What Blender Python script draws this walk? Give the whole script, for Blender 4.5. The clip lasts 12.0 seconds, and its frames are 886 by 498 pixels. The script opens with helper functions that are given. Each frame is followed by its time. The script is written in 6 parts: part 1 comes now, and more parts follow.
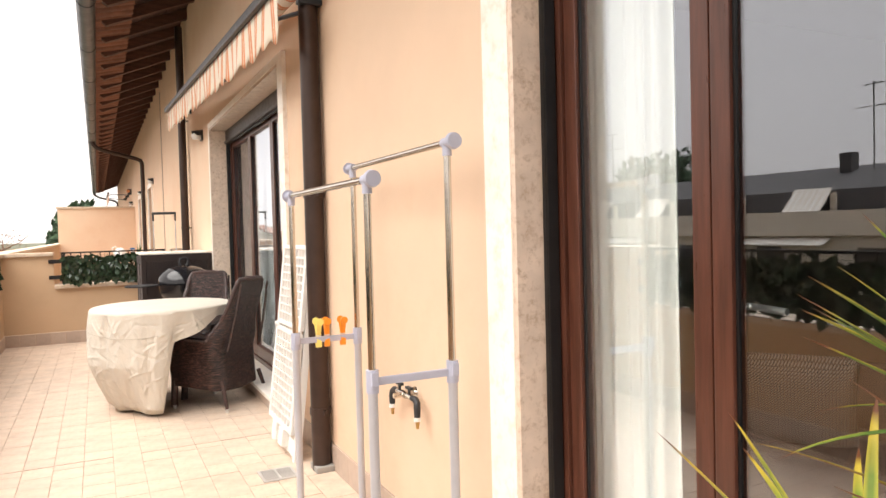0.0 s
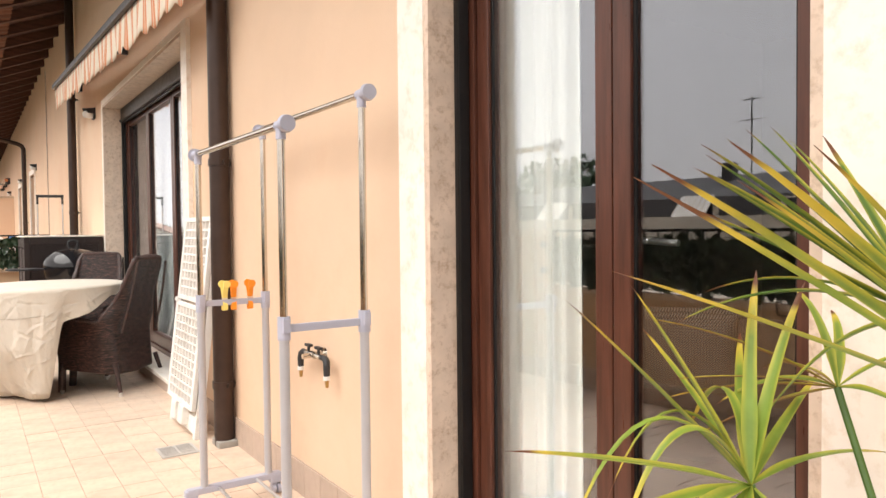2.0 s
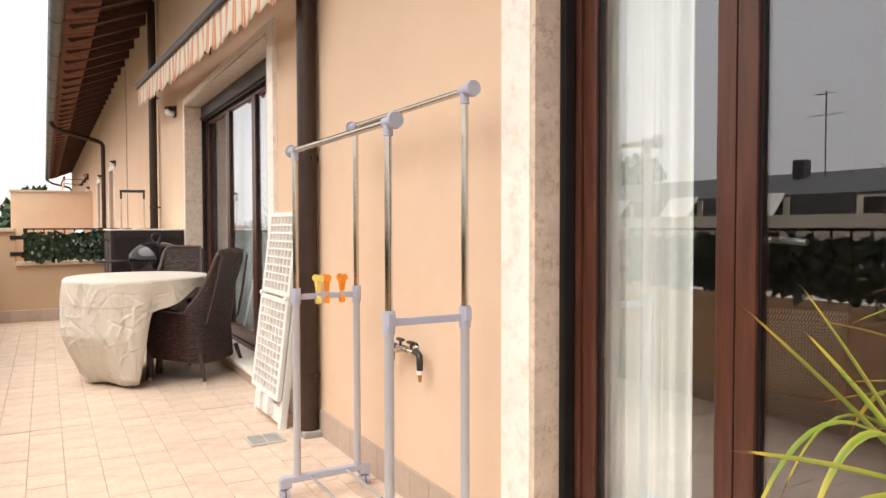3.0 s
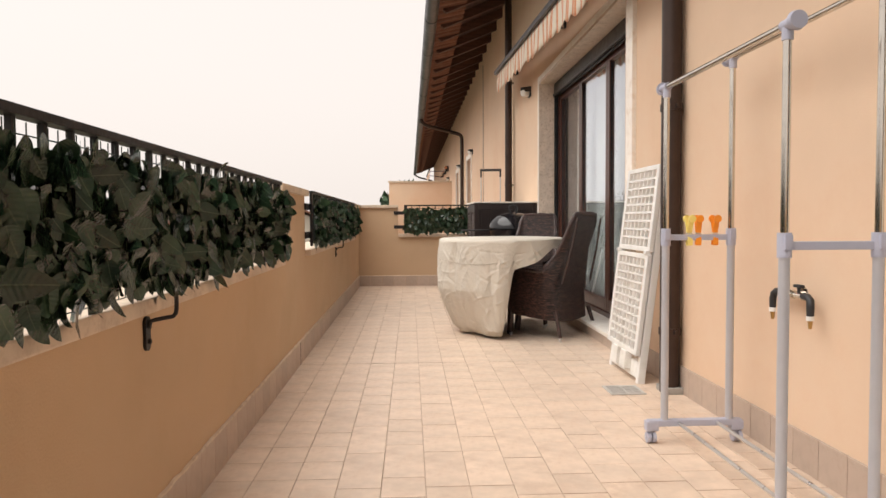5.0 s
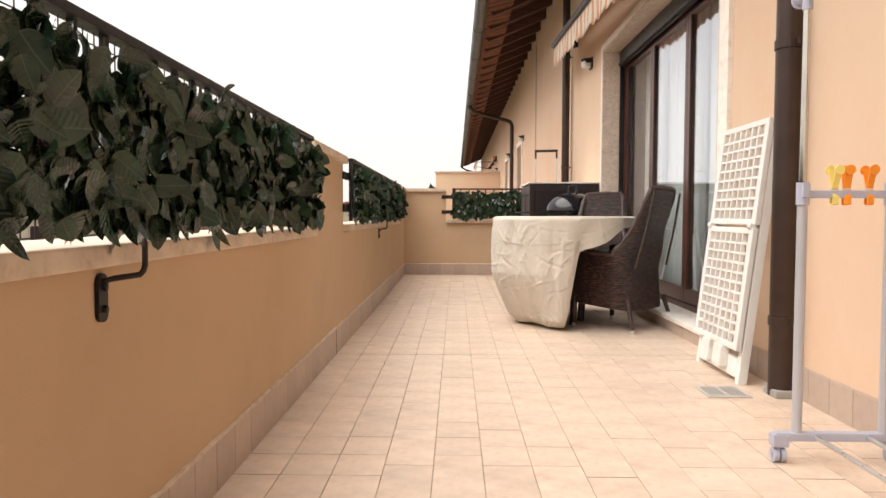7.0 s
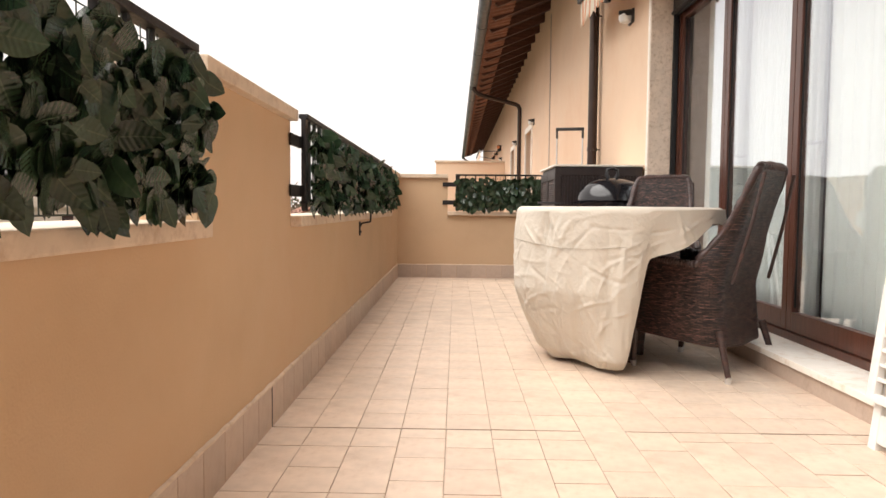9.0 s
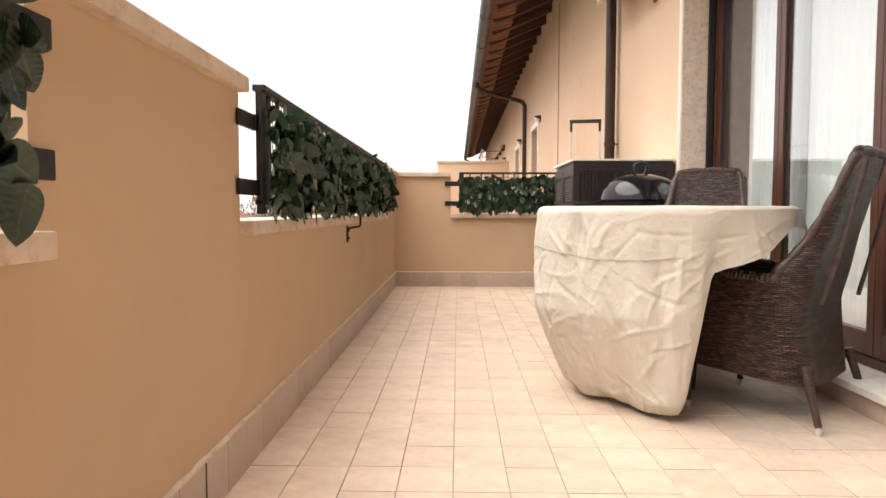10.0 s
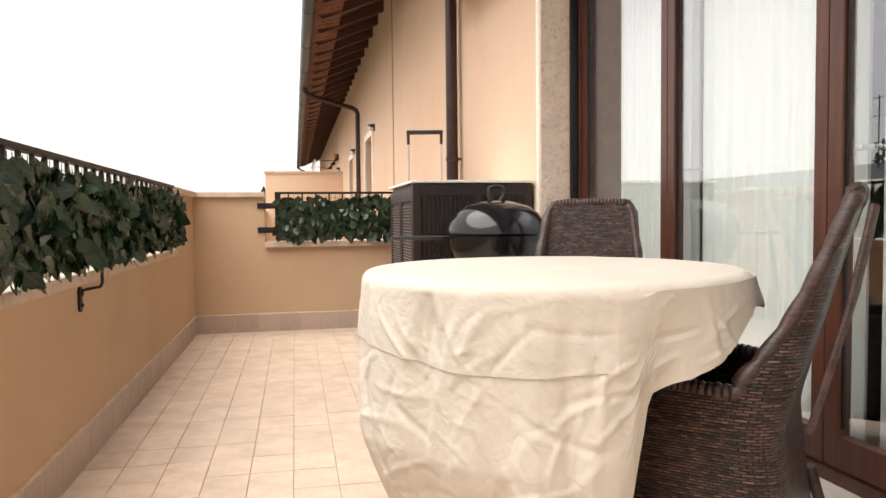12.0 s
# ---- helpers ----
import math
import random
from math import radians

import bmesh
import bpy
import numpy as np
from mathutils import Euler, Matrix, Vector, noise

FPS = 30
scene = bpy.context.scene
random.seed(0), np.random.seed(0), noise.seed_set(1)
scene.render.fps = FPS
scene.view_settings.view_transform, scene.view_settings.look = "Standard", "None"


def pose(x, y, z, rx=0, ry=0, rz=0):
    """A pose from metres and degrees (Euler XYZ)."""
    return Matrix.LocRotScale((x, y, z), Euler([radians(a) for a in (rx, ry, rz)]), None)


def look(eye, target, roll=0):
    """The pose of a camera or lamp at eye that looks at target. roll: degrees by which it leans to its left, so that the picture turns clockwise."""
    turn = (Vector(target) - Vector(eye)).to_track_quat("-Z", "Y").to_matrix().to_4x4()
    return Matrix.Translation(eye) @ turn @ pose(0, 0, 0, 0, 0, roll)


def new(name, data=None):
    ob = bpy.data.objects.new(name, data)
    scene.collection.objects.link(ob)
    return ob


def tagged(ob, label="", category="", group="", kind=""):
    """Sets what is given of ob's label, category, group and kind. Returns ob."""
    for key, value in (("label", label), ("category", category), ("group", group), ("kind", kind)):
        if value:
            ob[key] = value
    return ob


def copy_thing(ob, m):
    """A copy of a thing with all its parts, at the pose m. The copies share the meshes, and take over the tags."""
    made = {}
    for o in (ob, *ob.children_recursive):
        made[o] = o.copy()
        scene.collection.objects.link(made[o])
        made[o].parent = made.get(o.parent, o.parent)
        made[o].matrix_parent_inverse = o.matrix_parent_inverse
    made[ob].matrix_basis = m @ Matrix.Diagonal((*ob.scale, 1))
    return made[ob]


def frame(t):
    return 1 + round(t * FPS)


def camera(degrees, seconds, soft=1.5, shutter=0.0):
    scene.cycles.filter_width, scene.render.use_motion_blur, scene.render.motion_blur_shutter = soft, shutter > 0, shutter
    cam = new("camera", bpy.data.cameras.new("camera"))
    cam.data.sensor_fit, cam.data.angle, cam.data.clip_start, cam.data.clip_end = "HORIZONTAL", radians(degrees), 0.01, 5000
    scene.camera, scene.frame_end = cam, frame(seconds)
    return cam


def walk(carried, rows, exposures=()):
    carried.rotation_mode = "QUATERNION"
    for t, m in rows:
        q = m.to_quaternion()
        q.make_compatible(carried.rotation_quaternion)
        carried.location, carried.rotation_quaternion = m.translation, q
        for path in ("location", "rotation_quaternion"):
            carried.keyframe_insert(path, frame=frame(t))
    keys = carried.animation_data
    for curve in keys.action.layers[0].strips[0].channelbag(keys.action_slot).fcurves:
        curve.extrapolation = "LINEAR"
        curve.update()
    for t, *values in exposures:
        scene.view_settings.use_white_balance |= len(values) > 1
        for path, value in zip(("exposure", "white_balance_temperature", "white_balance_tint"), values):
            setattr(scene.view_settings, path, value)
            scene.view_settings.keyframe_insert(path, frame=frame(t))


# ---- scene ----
cam = camera(65.0, 12.0)
METRES, EYE, TILT, LEAN, TURN = 5.1, 1.62, 0.0, 0.0, -30.9
PATH = [
    (0, (1.11, 1.718, 1.403), (2.0, 3.507, 1.343), -1.5),
    (0.5, (1.14, 1.668, 1.369), (2.203, 3.361, 1.307), -1.4),
    (1, (1.128, 1.673, 1.299), (2.247, 3.33, 1.242), -1.0),
    (1.5, (1.097, 1.672, 1.248), (2.227, 3.321, 1.193), -0.7),
    (2, (1.055, 1.691, 1.226), (2.184, 3.341, 1.17), -0.6),
    (2.5, (0.996, 1.723, 1.225), (2.113, 3.381, 1.165), -0.4),
    (3, (0.92, 1.773, 1.225), (1.913, 3.507, 1.161), -0.1),
    (3.5, (0.865, 1.802, 1.216), (1.64, 3.645, 1.15), 0.1),
    (5.3, (0.771, 1.796, 0.925), (0.78, 3.794, 0.839), -0.4),
    (5.5, (0.808, 1.77, 0.88), (0.784, 3.768, 0.794), -0.3),
    (6, (0.769, 1.877, 0.842), (0.732, 3.874, 0.749), -0.0),
    (6.5, (0.743, 2.078, 0.81), (0.698, 4.075, 0.714), 0.0),
    (7, (0.732, 2.443, 0.839), (0.695, 4.441, 0.742), 0.1),
    (9, (0.687, 4.067, 0.817), (0.651, 6.063, 0.7), 0.5),
    (9.5, (0.685, 4.431, 0.799), (0.643, 6.427, 0.687), 0.2),
    (10, (0.671, 4.822, 0.813), (0.628, 6.819, 0.702), 0.1),
    (10.5, (0.727, 5.143, 0.819), (0.726, 7.139, 0.708), -0.3),
    (11, (0.685, 5.457, 0.818), (0.898, 7.444, 0.725), -0.0),
    (11.5, (0.791, 5.754, 0.885), (1.134, 7.722, 0.789), -1.0),
    (12, (0.847, 6.003, 0.98), (1.262, 7.957, 0.889), -0.6),
]
EXPOSURES = [(0, 1.12), (2.5, 0.93), (3.5, 0.7), (5.5, 0.5), (6.5, 0.66), (9.5, 0.93), (12, 0.95)]
walk(cam, [(t, look(eye, target, roll)) for t, eye, target, roll in PATH], EXPOSURES)

# ---- light and sky ----
w = bpy.data.worlds.new("sky"); scene.world = w; w.use_nodes = True
wn = w.node_tree.nodes; wl = w.node_tree.links
sky = wn.new("ShaderNodeTexSky"); sky.sky_type = "NISHITA"; sky.sun_disc = False
SUN_EL, SUN_AZ = radians(66), radians(-75)
sky.sun_elevation, sky.sun_rotation = SUN_EL, SUN_AZ
sky.air_density, sky.dust_density, sky.ozone_density = 1.0, 6.0, 0.6
hs = wn.new("ShaderNodeHueSaturation"); hs.inputs["Saturation"].default_value = 0.25
wl.new(sky.outputs[0], hs.inputs["Color"])
over = wn.new("ShaderNodeMix"); over.data_type = "RGBA"; over.inputs["Factor"].default_value = 0.88
over.inputs["B"].default_value = (4.9, 4.45, 4.15, 1)
wl.new(hs.outputs[0], over.inputs["A"])
wl.new(over.outputs["Result"], wn["Background"].inputs["Color"])
wn["Background"].inputs["Strength"].default_value = 0.15
sun = new("sun", bpy.data.lights.new("sun", "SUN"))
sun.data.energy, sun.data.angle, sun.data.color = 3.0, radians(75), (1.0, 0.965, 0.92)
sun.matrix_basis = look((-3.2, 2.5, 8), (0, 4, 0))

# ---- materials ----
def mat(name, col, rough=0.6, metal=0.0, var=0.12, scale=8.0, bump=0.15, bscale=60.0, bdist=0.004, rnd=0.0, dirt=None, dscale=1.5, spec=0.5, stretch=(1, 1, 1), hue=None):
    m = bpy.data.materials.new(name); m.use_nodes = True
    n, l = m.node_tree.nodes, m.node_tree.links
    b = n["Principled BSDF"]
    b.inputs["Metallic"].default_value = metal
    b.inputs["Specular IOR Level"].default_value = spec
    tc = n.new("ShaderNodeTexCoord"); mp = n.new("ShaderNodeMapping"); mp.inputs["Scale"].default_value = stretch
    l.new(tc.outputs["Object"], mp.inputs[0])
    def nz(s, d=6.0, r=0.6):
        t = n.new("ShaderNodeTexNoise"); t.inputs["Scale"].default_value = s; t.inputs["Detail"].default_value = d; t.inputs["Roughness"].default_value = r
        l.new(mp.outputs[0], t.inputs["Vector"]); return t.outputs["Fac"]
    def ramp(src, lo, hi, a=0.3, z=0.7):
        r = n.new("ShaderNodeMapRange"); r.inputs["From Min"].default_value = a; r.inputs["From Max"].default_value = z
        r.inputs["To Min"].default_value = lo; r.inputs["To Max"].default_value = hi
        l.new(src, r.inputs["Value"]); return r.outputs["Result"]
    h = n.new("ShaderNodeHueSaturation"); h.inputs["Color"].default_value = (*col, 1)
    val = ramp(nz(scale), 1 - var, 1 + var)
    if rnd:
        oi = n.new("ShaderNodeObjectInfo"); mm = n.new("ShaderNodeMath"); mm.operation = "MULTIPLY"
        l.new(val, mm.inputs[0]); l.new(ramp(oi.outputs["Random"], 1 - rnd, 1 + rnd, 0, 1), mm.inputs[1]); val = mm.outputs[0]
        ge = n.new("ShaderNodeNewGeometry"); m2 = n.new("ShaderNodeMath"); m2.operation = "MULTIPLY"
        l.new(val, m2.inputs[0]); l.new(ramp(ge.outputs["Random Per Island"], 1 - rnd, 1 + rnd, 0, 1), m2.inputs[1]); val = m2.outputs[0]
    l.new(val, h.inputs["Value"])
    out = h.outputs["Color"]
    if dirt:
        mx = n.new("ShaderNodeMix"); mx.data_type = "RGBA"; mx.inputs["B"].default_value = (*dirt, 1)
        l.new(out, mx.inputs["A"]); l.new(ramp(nz(dscale, 8, 0.7), 0, 0.85, 0.5, 0.68), mx.inputs["Factor"]); out = mx.outputs["Result"]
    l.new(out, b.inputs["Base Color"])
    l.new(ramp(nz(scale * 3), rough * 0.85, min(1, rough * 1.15)), b.inputs["Roughness"])
    if bump:
        bp = n.new("ShaderNodeBump"); bp.inputs["Strength"].default_value = bump; bp.inputs["Distance"].default_value = bdist
        l.new(nz(bscale, 8), bp.inputs["Height"]); l.new(bp.outputs[0], b.inputs["Normal"])
    return m


def glass_mat(name, tint, base, edge):
    """Clear glass that mirrors a little straight on and more at a flat angle."""
    m = bpy.data.materials.new(name); m.use_nodes = True
    n, l = m.node_tree.nodes, m.node_tree.links
    n.remove(n["Principled BSDF"])
    tr = n.new("ShaderNodeBsdfTransparent"); tr.inputs[0].default_value = (*tint, 1)
    gl = n.new("ShaderNodeBsdfGlossy"); gl.inputs["Roughness"].default_value = 0.0
    gl.inputs["Color"].default_value = (0.88, 0.92, 1.0, 1)
    lw = n.new("ShaderNodeLayerWeight"); lw.inputs["Blend"].default_value = 0.5
    pw = n.new("ShaderNodeMath"); pw.operation = "POWER"; pw.inputs[1].default_value = 3.0; l.new(lw.outputs["Facing"], pw.inputs[0])
    mr = n.new("ShaderNodeMapRange"); mr.inputs["To Min"].default_value = base; mr.inputs["To Max"].default_value = edge; l.new(pw.outputs[0], mr.inputs["Value"])
    mx = n.new("ShaderNodeMixShader")
    l.new(mr.outputs["Result"], mx.inputs[0]); l.new(tr.outputs[0], mx.inputs[1]); l.new(gl.outputs[0], mx.inputs[2])
    l.new(mx.outputs[0], n["Material Output"].inputs[0])
    return m


STUCCO = mat("stucco", (0.74, 0.55, 0.395), 0.9, var=0.05, scale=1.2, bump=0.3, dirt=(0.68, 0.47, 0.32), dscale=0.6, bscale=160, bdist=0.003)
# the house wall's stucco again, with the parapet's shade put into a darker colour
STUCCO_SHADED = mat("shaded_stucco", (0.54, 0.38, 0.24), 0.9, var=0.07, scale=1.4, dirt=(0.52, 0.35, 0.22), dscale=0.7, bump=0.3, bscale=140, bdist=0.004)
MARBLE = mat("pale_marble", (0.90, 0.84, 0.76), 0.45, var=0.07, scale=5, bump=0.08, dirt=(0.76, 0.64, 0.52), dscale=14)
BRECCIA = mat("breccia_marble", (0.68, 0.55, 0.44), 0.4, var=0.12, scale=9, bump=0.06, dirt=(0.44, 0.31, 0.21), dscale=34)
SILL = mat("travertine_sill", (0.62, 0.50, 0.38), 0.6, var=0.15, scale=7, bump=0.2, dirt=(0.45, 0.32, 0.22), dscale=18)
TILE = mat("terrace_tile", (0.655, 0.515, 0.403), 0.42, var=0.15, scale=7, bump=0.16, bscale=70, bdist=0.003, rnd=0.05, dirt=(0.52, 0.375, 0.275), dscale=5)
SKIRT = mat("skirting_tile", (0.46, 0.36, 0.29), 0.5, var=0.13, scale=6, bump=0.12, rnd=0.08, dirt=(0.36, 0.27, 0.21), dscale=6)
GROUT = mat("grout", (0.44, 0.32, 0.235), 0.9, bump=0.3)
WOODF = mat("window_wood", (0.085, 0.030, 0.018), 0.32, var=0.35, scale=10, bump=0.15, bscale=30, stretch=(4, 4, 0.35))
DARKM = mat("dark_metal", (0.02, 0.019, 0.019), 0.4, metal=0.5, var=0.2, bump=0.05)
IRON = mat("black_iron", (0.012, 0.011, 0.012), 0.5, metal=0.3, var=0.3, scale=20, bump=0.2, dirt=(0.026, 0.016, 0.012), dscale=12)
PIPE = mat("brown_pipe", (0.055, 0.035, 0.028), 0.38, metal=0.5, var=0.2, scale=6, bump=0.05)
GUTTER = mat("gutter_metal", (0.05, 0.056, 0.066), 0.4, metal=0.6, var=0.15, scale=3)
EAVE = mat("eave_wood", (0.085, 0.034, 0.022), 0.7, var=0.35, scale=5, bump=0.3, stretch=(1, 6, 6))
BOARD = mat("eave_board", (0.05, 0.022, 0.015), 0.75, var=0.3, scale=4, bump=0.3)
CLAY = mat("roof_tile", (0.18, 0.075, 0.045), 0.8, var=0.25, scale=5, rnd=0.15)
GLASS = glass_mat("door_glass", (0.975, 0.99, 0.985), 0.16, 0.85)
CHROME = mat("chrome", (0.62, 0.58, 0.52), 0.16, metal=1.0, var=0.1, scale=6, bump=0.02)
GREYP = mat("grey_plastic", (0.42, 0.43, 0.52), 0.45, var=0.05, bump=0.04)
GREYT = mat("grey_tube", (0.47, 0.47, 0.50), 0.4, var=0.05, bump=0.03, metal=0.2)
WHITEP = mat("white_plastic", (0.80, 0.79, 0.76), 0.4, var=0.04, bump=0.05, dirt=(0.7, 0.68, 0.62), dscale=5)
CLOTH = mat("beige_cloth", (0.58, 0.53, 0.455), 0.85, var=0.05, scale=3, bump=0.35, bscale=26, bdist=0.006)
SEAM = mat("cloth_seam", (0.40, 0.35, 0.28), 0.9)
RATTAN = mat("rattan", (0.042, 0.024, 0.021), 0.42, var=0.7, scale=34, bump=0.3, bscale=90, stretch=(1, 1, 5), dirt=(0.10, 0.042, 0.03), dscale=7)
WICKB = mat("cabinet_wicker", (0.024, 0.015, 0.014), 0.45, var=0.2, scale=20, bump=0.1)
CANE = mat("cane_mesh", (0.10, 0.08, 0.075), 0.5, var=0.2)
ENAMEL = mat("black_enamel", (0.012, 0.012, 0.014), 0.12, var=0.1, bump=0.01)
BLACKP = mat("black_plastic", (0.025, 0.025, 0.027), 0.5, var=0.2, bump=0.1)
ALU = mat("aluminium", (0.7, 0.7, 0.7), 0.3, metal=0.9, var=0.05, bump=0.02)
CURTAIN = mat("white_curtain", (0.90, 0.92, 0.88), 0.9, var=0.03, bump=0.2, bscale=200, bdist=0.001)
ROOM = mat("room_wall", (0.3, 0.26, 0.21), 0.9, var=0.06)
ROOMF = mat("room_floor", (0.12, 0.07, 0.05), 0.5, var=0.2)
SOFA = mat("sofa_fabric", (0.08, 0.06, 0.055), 0.9, var=0.2)
YELLOW = mat("yellow_plastic", (0.88, 0.74, 0.22), 0.4, var=0.05, bump=0.02)
ORANGE = mat("orange_plastic", (0.9, 0.30, 0.02), 0.4, var=0.05, bump=0.02)
LEAF = mat("ivy_leaf", (0.027, 0.052, 0.027), 0.22, var=0.35, scale=14, bump=0.5, bscale=45, bdist=0.004, rnd=0.38)


def veined(m, count):
    """Side veins running out from a leaf's midrib, and a paler midrib, by uv."""
    n, l = m.node_tree.nodes, m.node_tree.links
    b = n["Principled BSDF"]; prev = b.inputs["Normal"].links[0].from_socket; base = b.inputs["Base Color"].links[0].from_socket
    def op(kind, a, c=0.0, d=0.0):
        q = n.new("ShaderNodeMath"); q.operation = kind
        for k, v in enumerate((a, c, d)):
            if isinstance(v, float):
                q.inputs[k].default_value = v
            else:
                l.new(v, q.inputs[k])
        return q.outputs[0]
    uv = n.new("ShaderNodeUVMap"); s = n.new("ShaderNodeSeparateXYZ"); l.new(uv.outputs[0], s.inputs[0])
    ax = op("ABSOLUTE", s.outputs["X"])
    ph = op("MULTIPLY", op("SUBTRACT", s.outputs["Y"], op("MULTIPLY", ax, 0.16)), count * 6.283)
    rib = op("MULTIPLY", op("SINE", ph), 0.5)
    h = op("ADD", rib, op("MULTIPLY", op("MINIMUM", ax, 0.2), -4.0))
    bp = n.new("ShaderNodeBump"); bp.inputs["Strength"].default_value = 0.5; bp.inputs["Distance"].default_value = 0.0009
    l.new(h, bp.inputs["Height"]); l.new(prev, bp.inputs["Normal"]); l.new(bp.outputs[0], b.inputs["Normal"])
    mx = n.new("ShaderNodeMix"); mx.data_type = "RGBA"; mx.inputs["B"].default_value = (0.07, 0.10, 0.05, 1)
    l.new(base, mx.inputs["A"]); l.new(op("MULTIPLY", op("LESS_THAN", ax, 0.05), 0.3), mx.inputs["Factor"]); l.new(mx.outputs["Result"], b.inputs["Base Color"])


veined(LEAF, 8.0)
GREENWIRE = mat("green_wire", (0.015, 0.03, 0.018), 0.5)
CONC = mat("grey_concrete", (0.35, 0.33, 0.30), 0.9, var=0.15)
GROUND = mat("ground_grass", (0.09, 0.10, 0.06), 0.95, var=0.4, scale=0.08, dirt=(0.16, 0.14, 0.11), dscale=0.03)
HOUSE = mat("house_plaster", (0.62, 0.55, 0.47), 0.9, var=0.1, scale=0.5)
HOUSE_R = mat("house_brick", (0.34, 0.14, 0.09), 0.9, var=0.15, scale=1.5)
SLATE = mat("dark_roof", (0.055, 0.05, 0.05), 0.8, var=0.25, scale=0.7)
TREEG = mat("tree_leaves", (0.04, 0.07, 0.035), 0.8, var=0.4, scale=1.5, rnd=0.35)
TREEB = mat("bare_tree", (0.20, 0.12, 0.08), 0.9, var=0.3, rnd=0.2)
ZINC = mat("zinc_grate", (0.55, 0.53, 0.5), 0.45, metal=0.3, var=0.1)
BRASS = mat("brass", (0.5, 0.33, 0.13), 0.35, metal=1.0)
DGLASS = mat("far_window", (0.03, 0.03, 0.035), 0.15, var=0.2)


def striped(name, a, b, period, axis, rough=0.85):
    m = mat(name, a, rough, var=0.04, bump=0.1)
    n, l = m.node_tree.nodes, m.node_tree.links
    tc = n.new("ShaderNodeTexCoord"); s = n.new("ShaderNodeSeparateXYZ"); l.new(tc.outputs["Object"], s.inputs[0])
    mu = n.new("ShaderNodeMath"); mu.operation = "MULTIPLY"; mu.inputs[1].default_value = 1 / period; l.new(s.outputs[axis], mu.inputs[0])
    fr = n.new("ShaderNodeMath"); fr.operation = "FRACT"; l.new(mu.outputs[0], fr.inputs[0])
    cr = n.new("ShaderNodeValToRGB"); cr.color_ramp.interpolation = "CONSTANT"
    e = cr.color_ramp.elements
    e[0].position, e[0].color = 0, (*a, 1); e[1].position, e[1].color = 0.45, (*b, 1)
    for p, c in ((0.62, (0.78, 0.62, 0.5)), (0.68, b), (0.80, (0.60, 0.42, 0.3)), (0.84, a)):
        x = e.new(p); x.color = (*c, 1)
    l.new(fr.outputs[0], cr.inputs[0]); l.new(cr.outputs[0], n["Principled BSDF"].inputs["Base Color"])
    return m


AWN = striped("awning_cloth", (0.80, 0.72, 0.60), (0.70, 0.28, 0.13), 0.21, "Y")
AWN2 = striped("pale_awning", (0.75, 0.72, 0.66), (0.55, 0.53, 0.48), 0.3, "Y")


def ridged(m, scale, dist):
    """Adds sharp little creases to a cloth material."""
    n, l = m.node_tree.nodes, m.node_tree.links
    b = n["Principled BSDF"]; prev = b.inputs["Normal"].links[0].from_socket
    tc = n.new("ShaderNodeTexCoord"); nz = n.new("ShaderNodeTexNoise"); nz.inputs["Scale"].default_value = scale; nz.inputs["Detail"].default_value = 1.5; nz.inputs["Distortion"].default_value = 0.6
    l.new(tc.outputs["Object"], nz.inputs["Vector"])
    s = n.new("ShaderNodeMath"); s.operation = "SUBTRACT"; s.inputs[1].default_value = 0.5; l.new(nz.outputs["Fac"], s.inputs[0])
    ab = n.new("ShaderNodeMath"); ab.operation = "ABSOLUTE"; l.new(s.outputs[0], ab.inputs[0])
    bp = n.new("ShaderNodeBump"); bp.inputs["Strength"].default_value = 0.8; bp.inputs["Distance"].default_value = dist
    l.new(ab.outputs[0], bp.inputs["Height"]); l.new(prev, bp.inputs["Normal"]); l.new(bp.outputs[0], b.inputs["Normal"])


ridged(CLOTH, 9, 0.010); ridged(CLOTH, 26, 0.005)


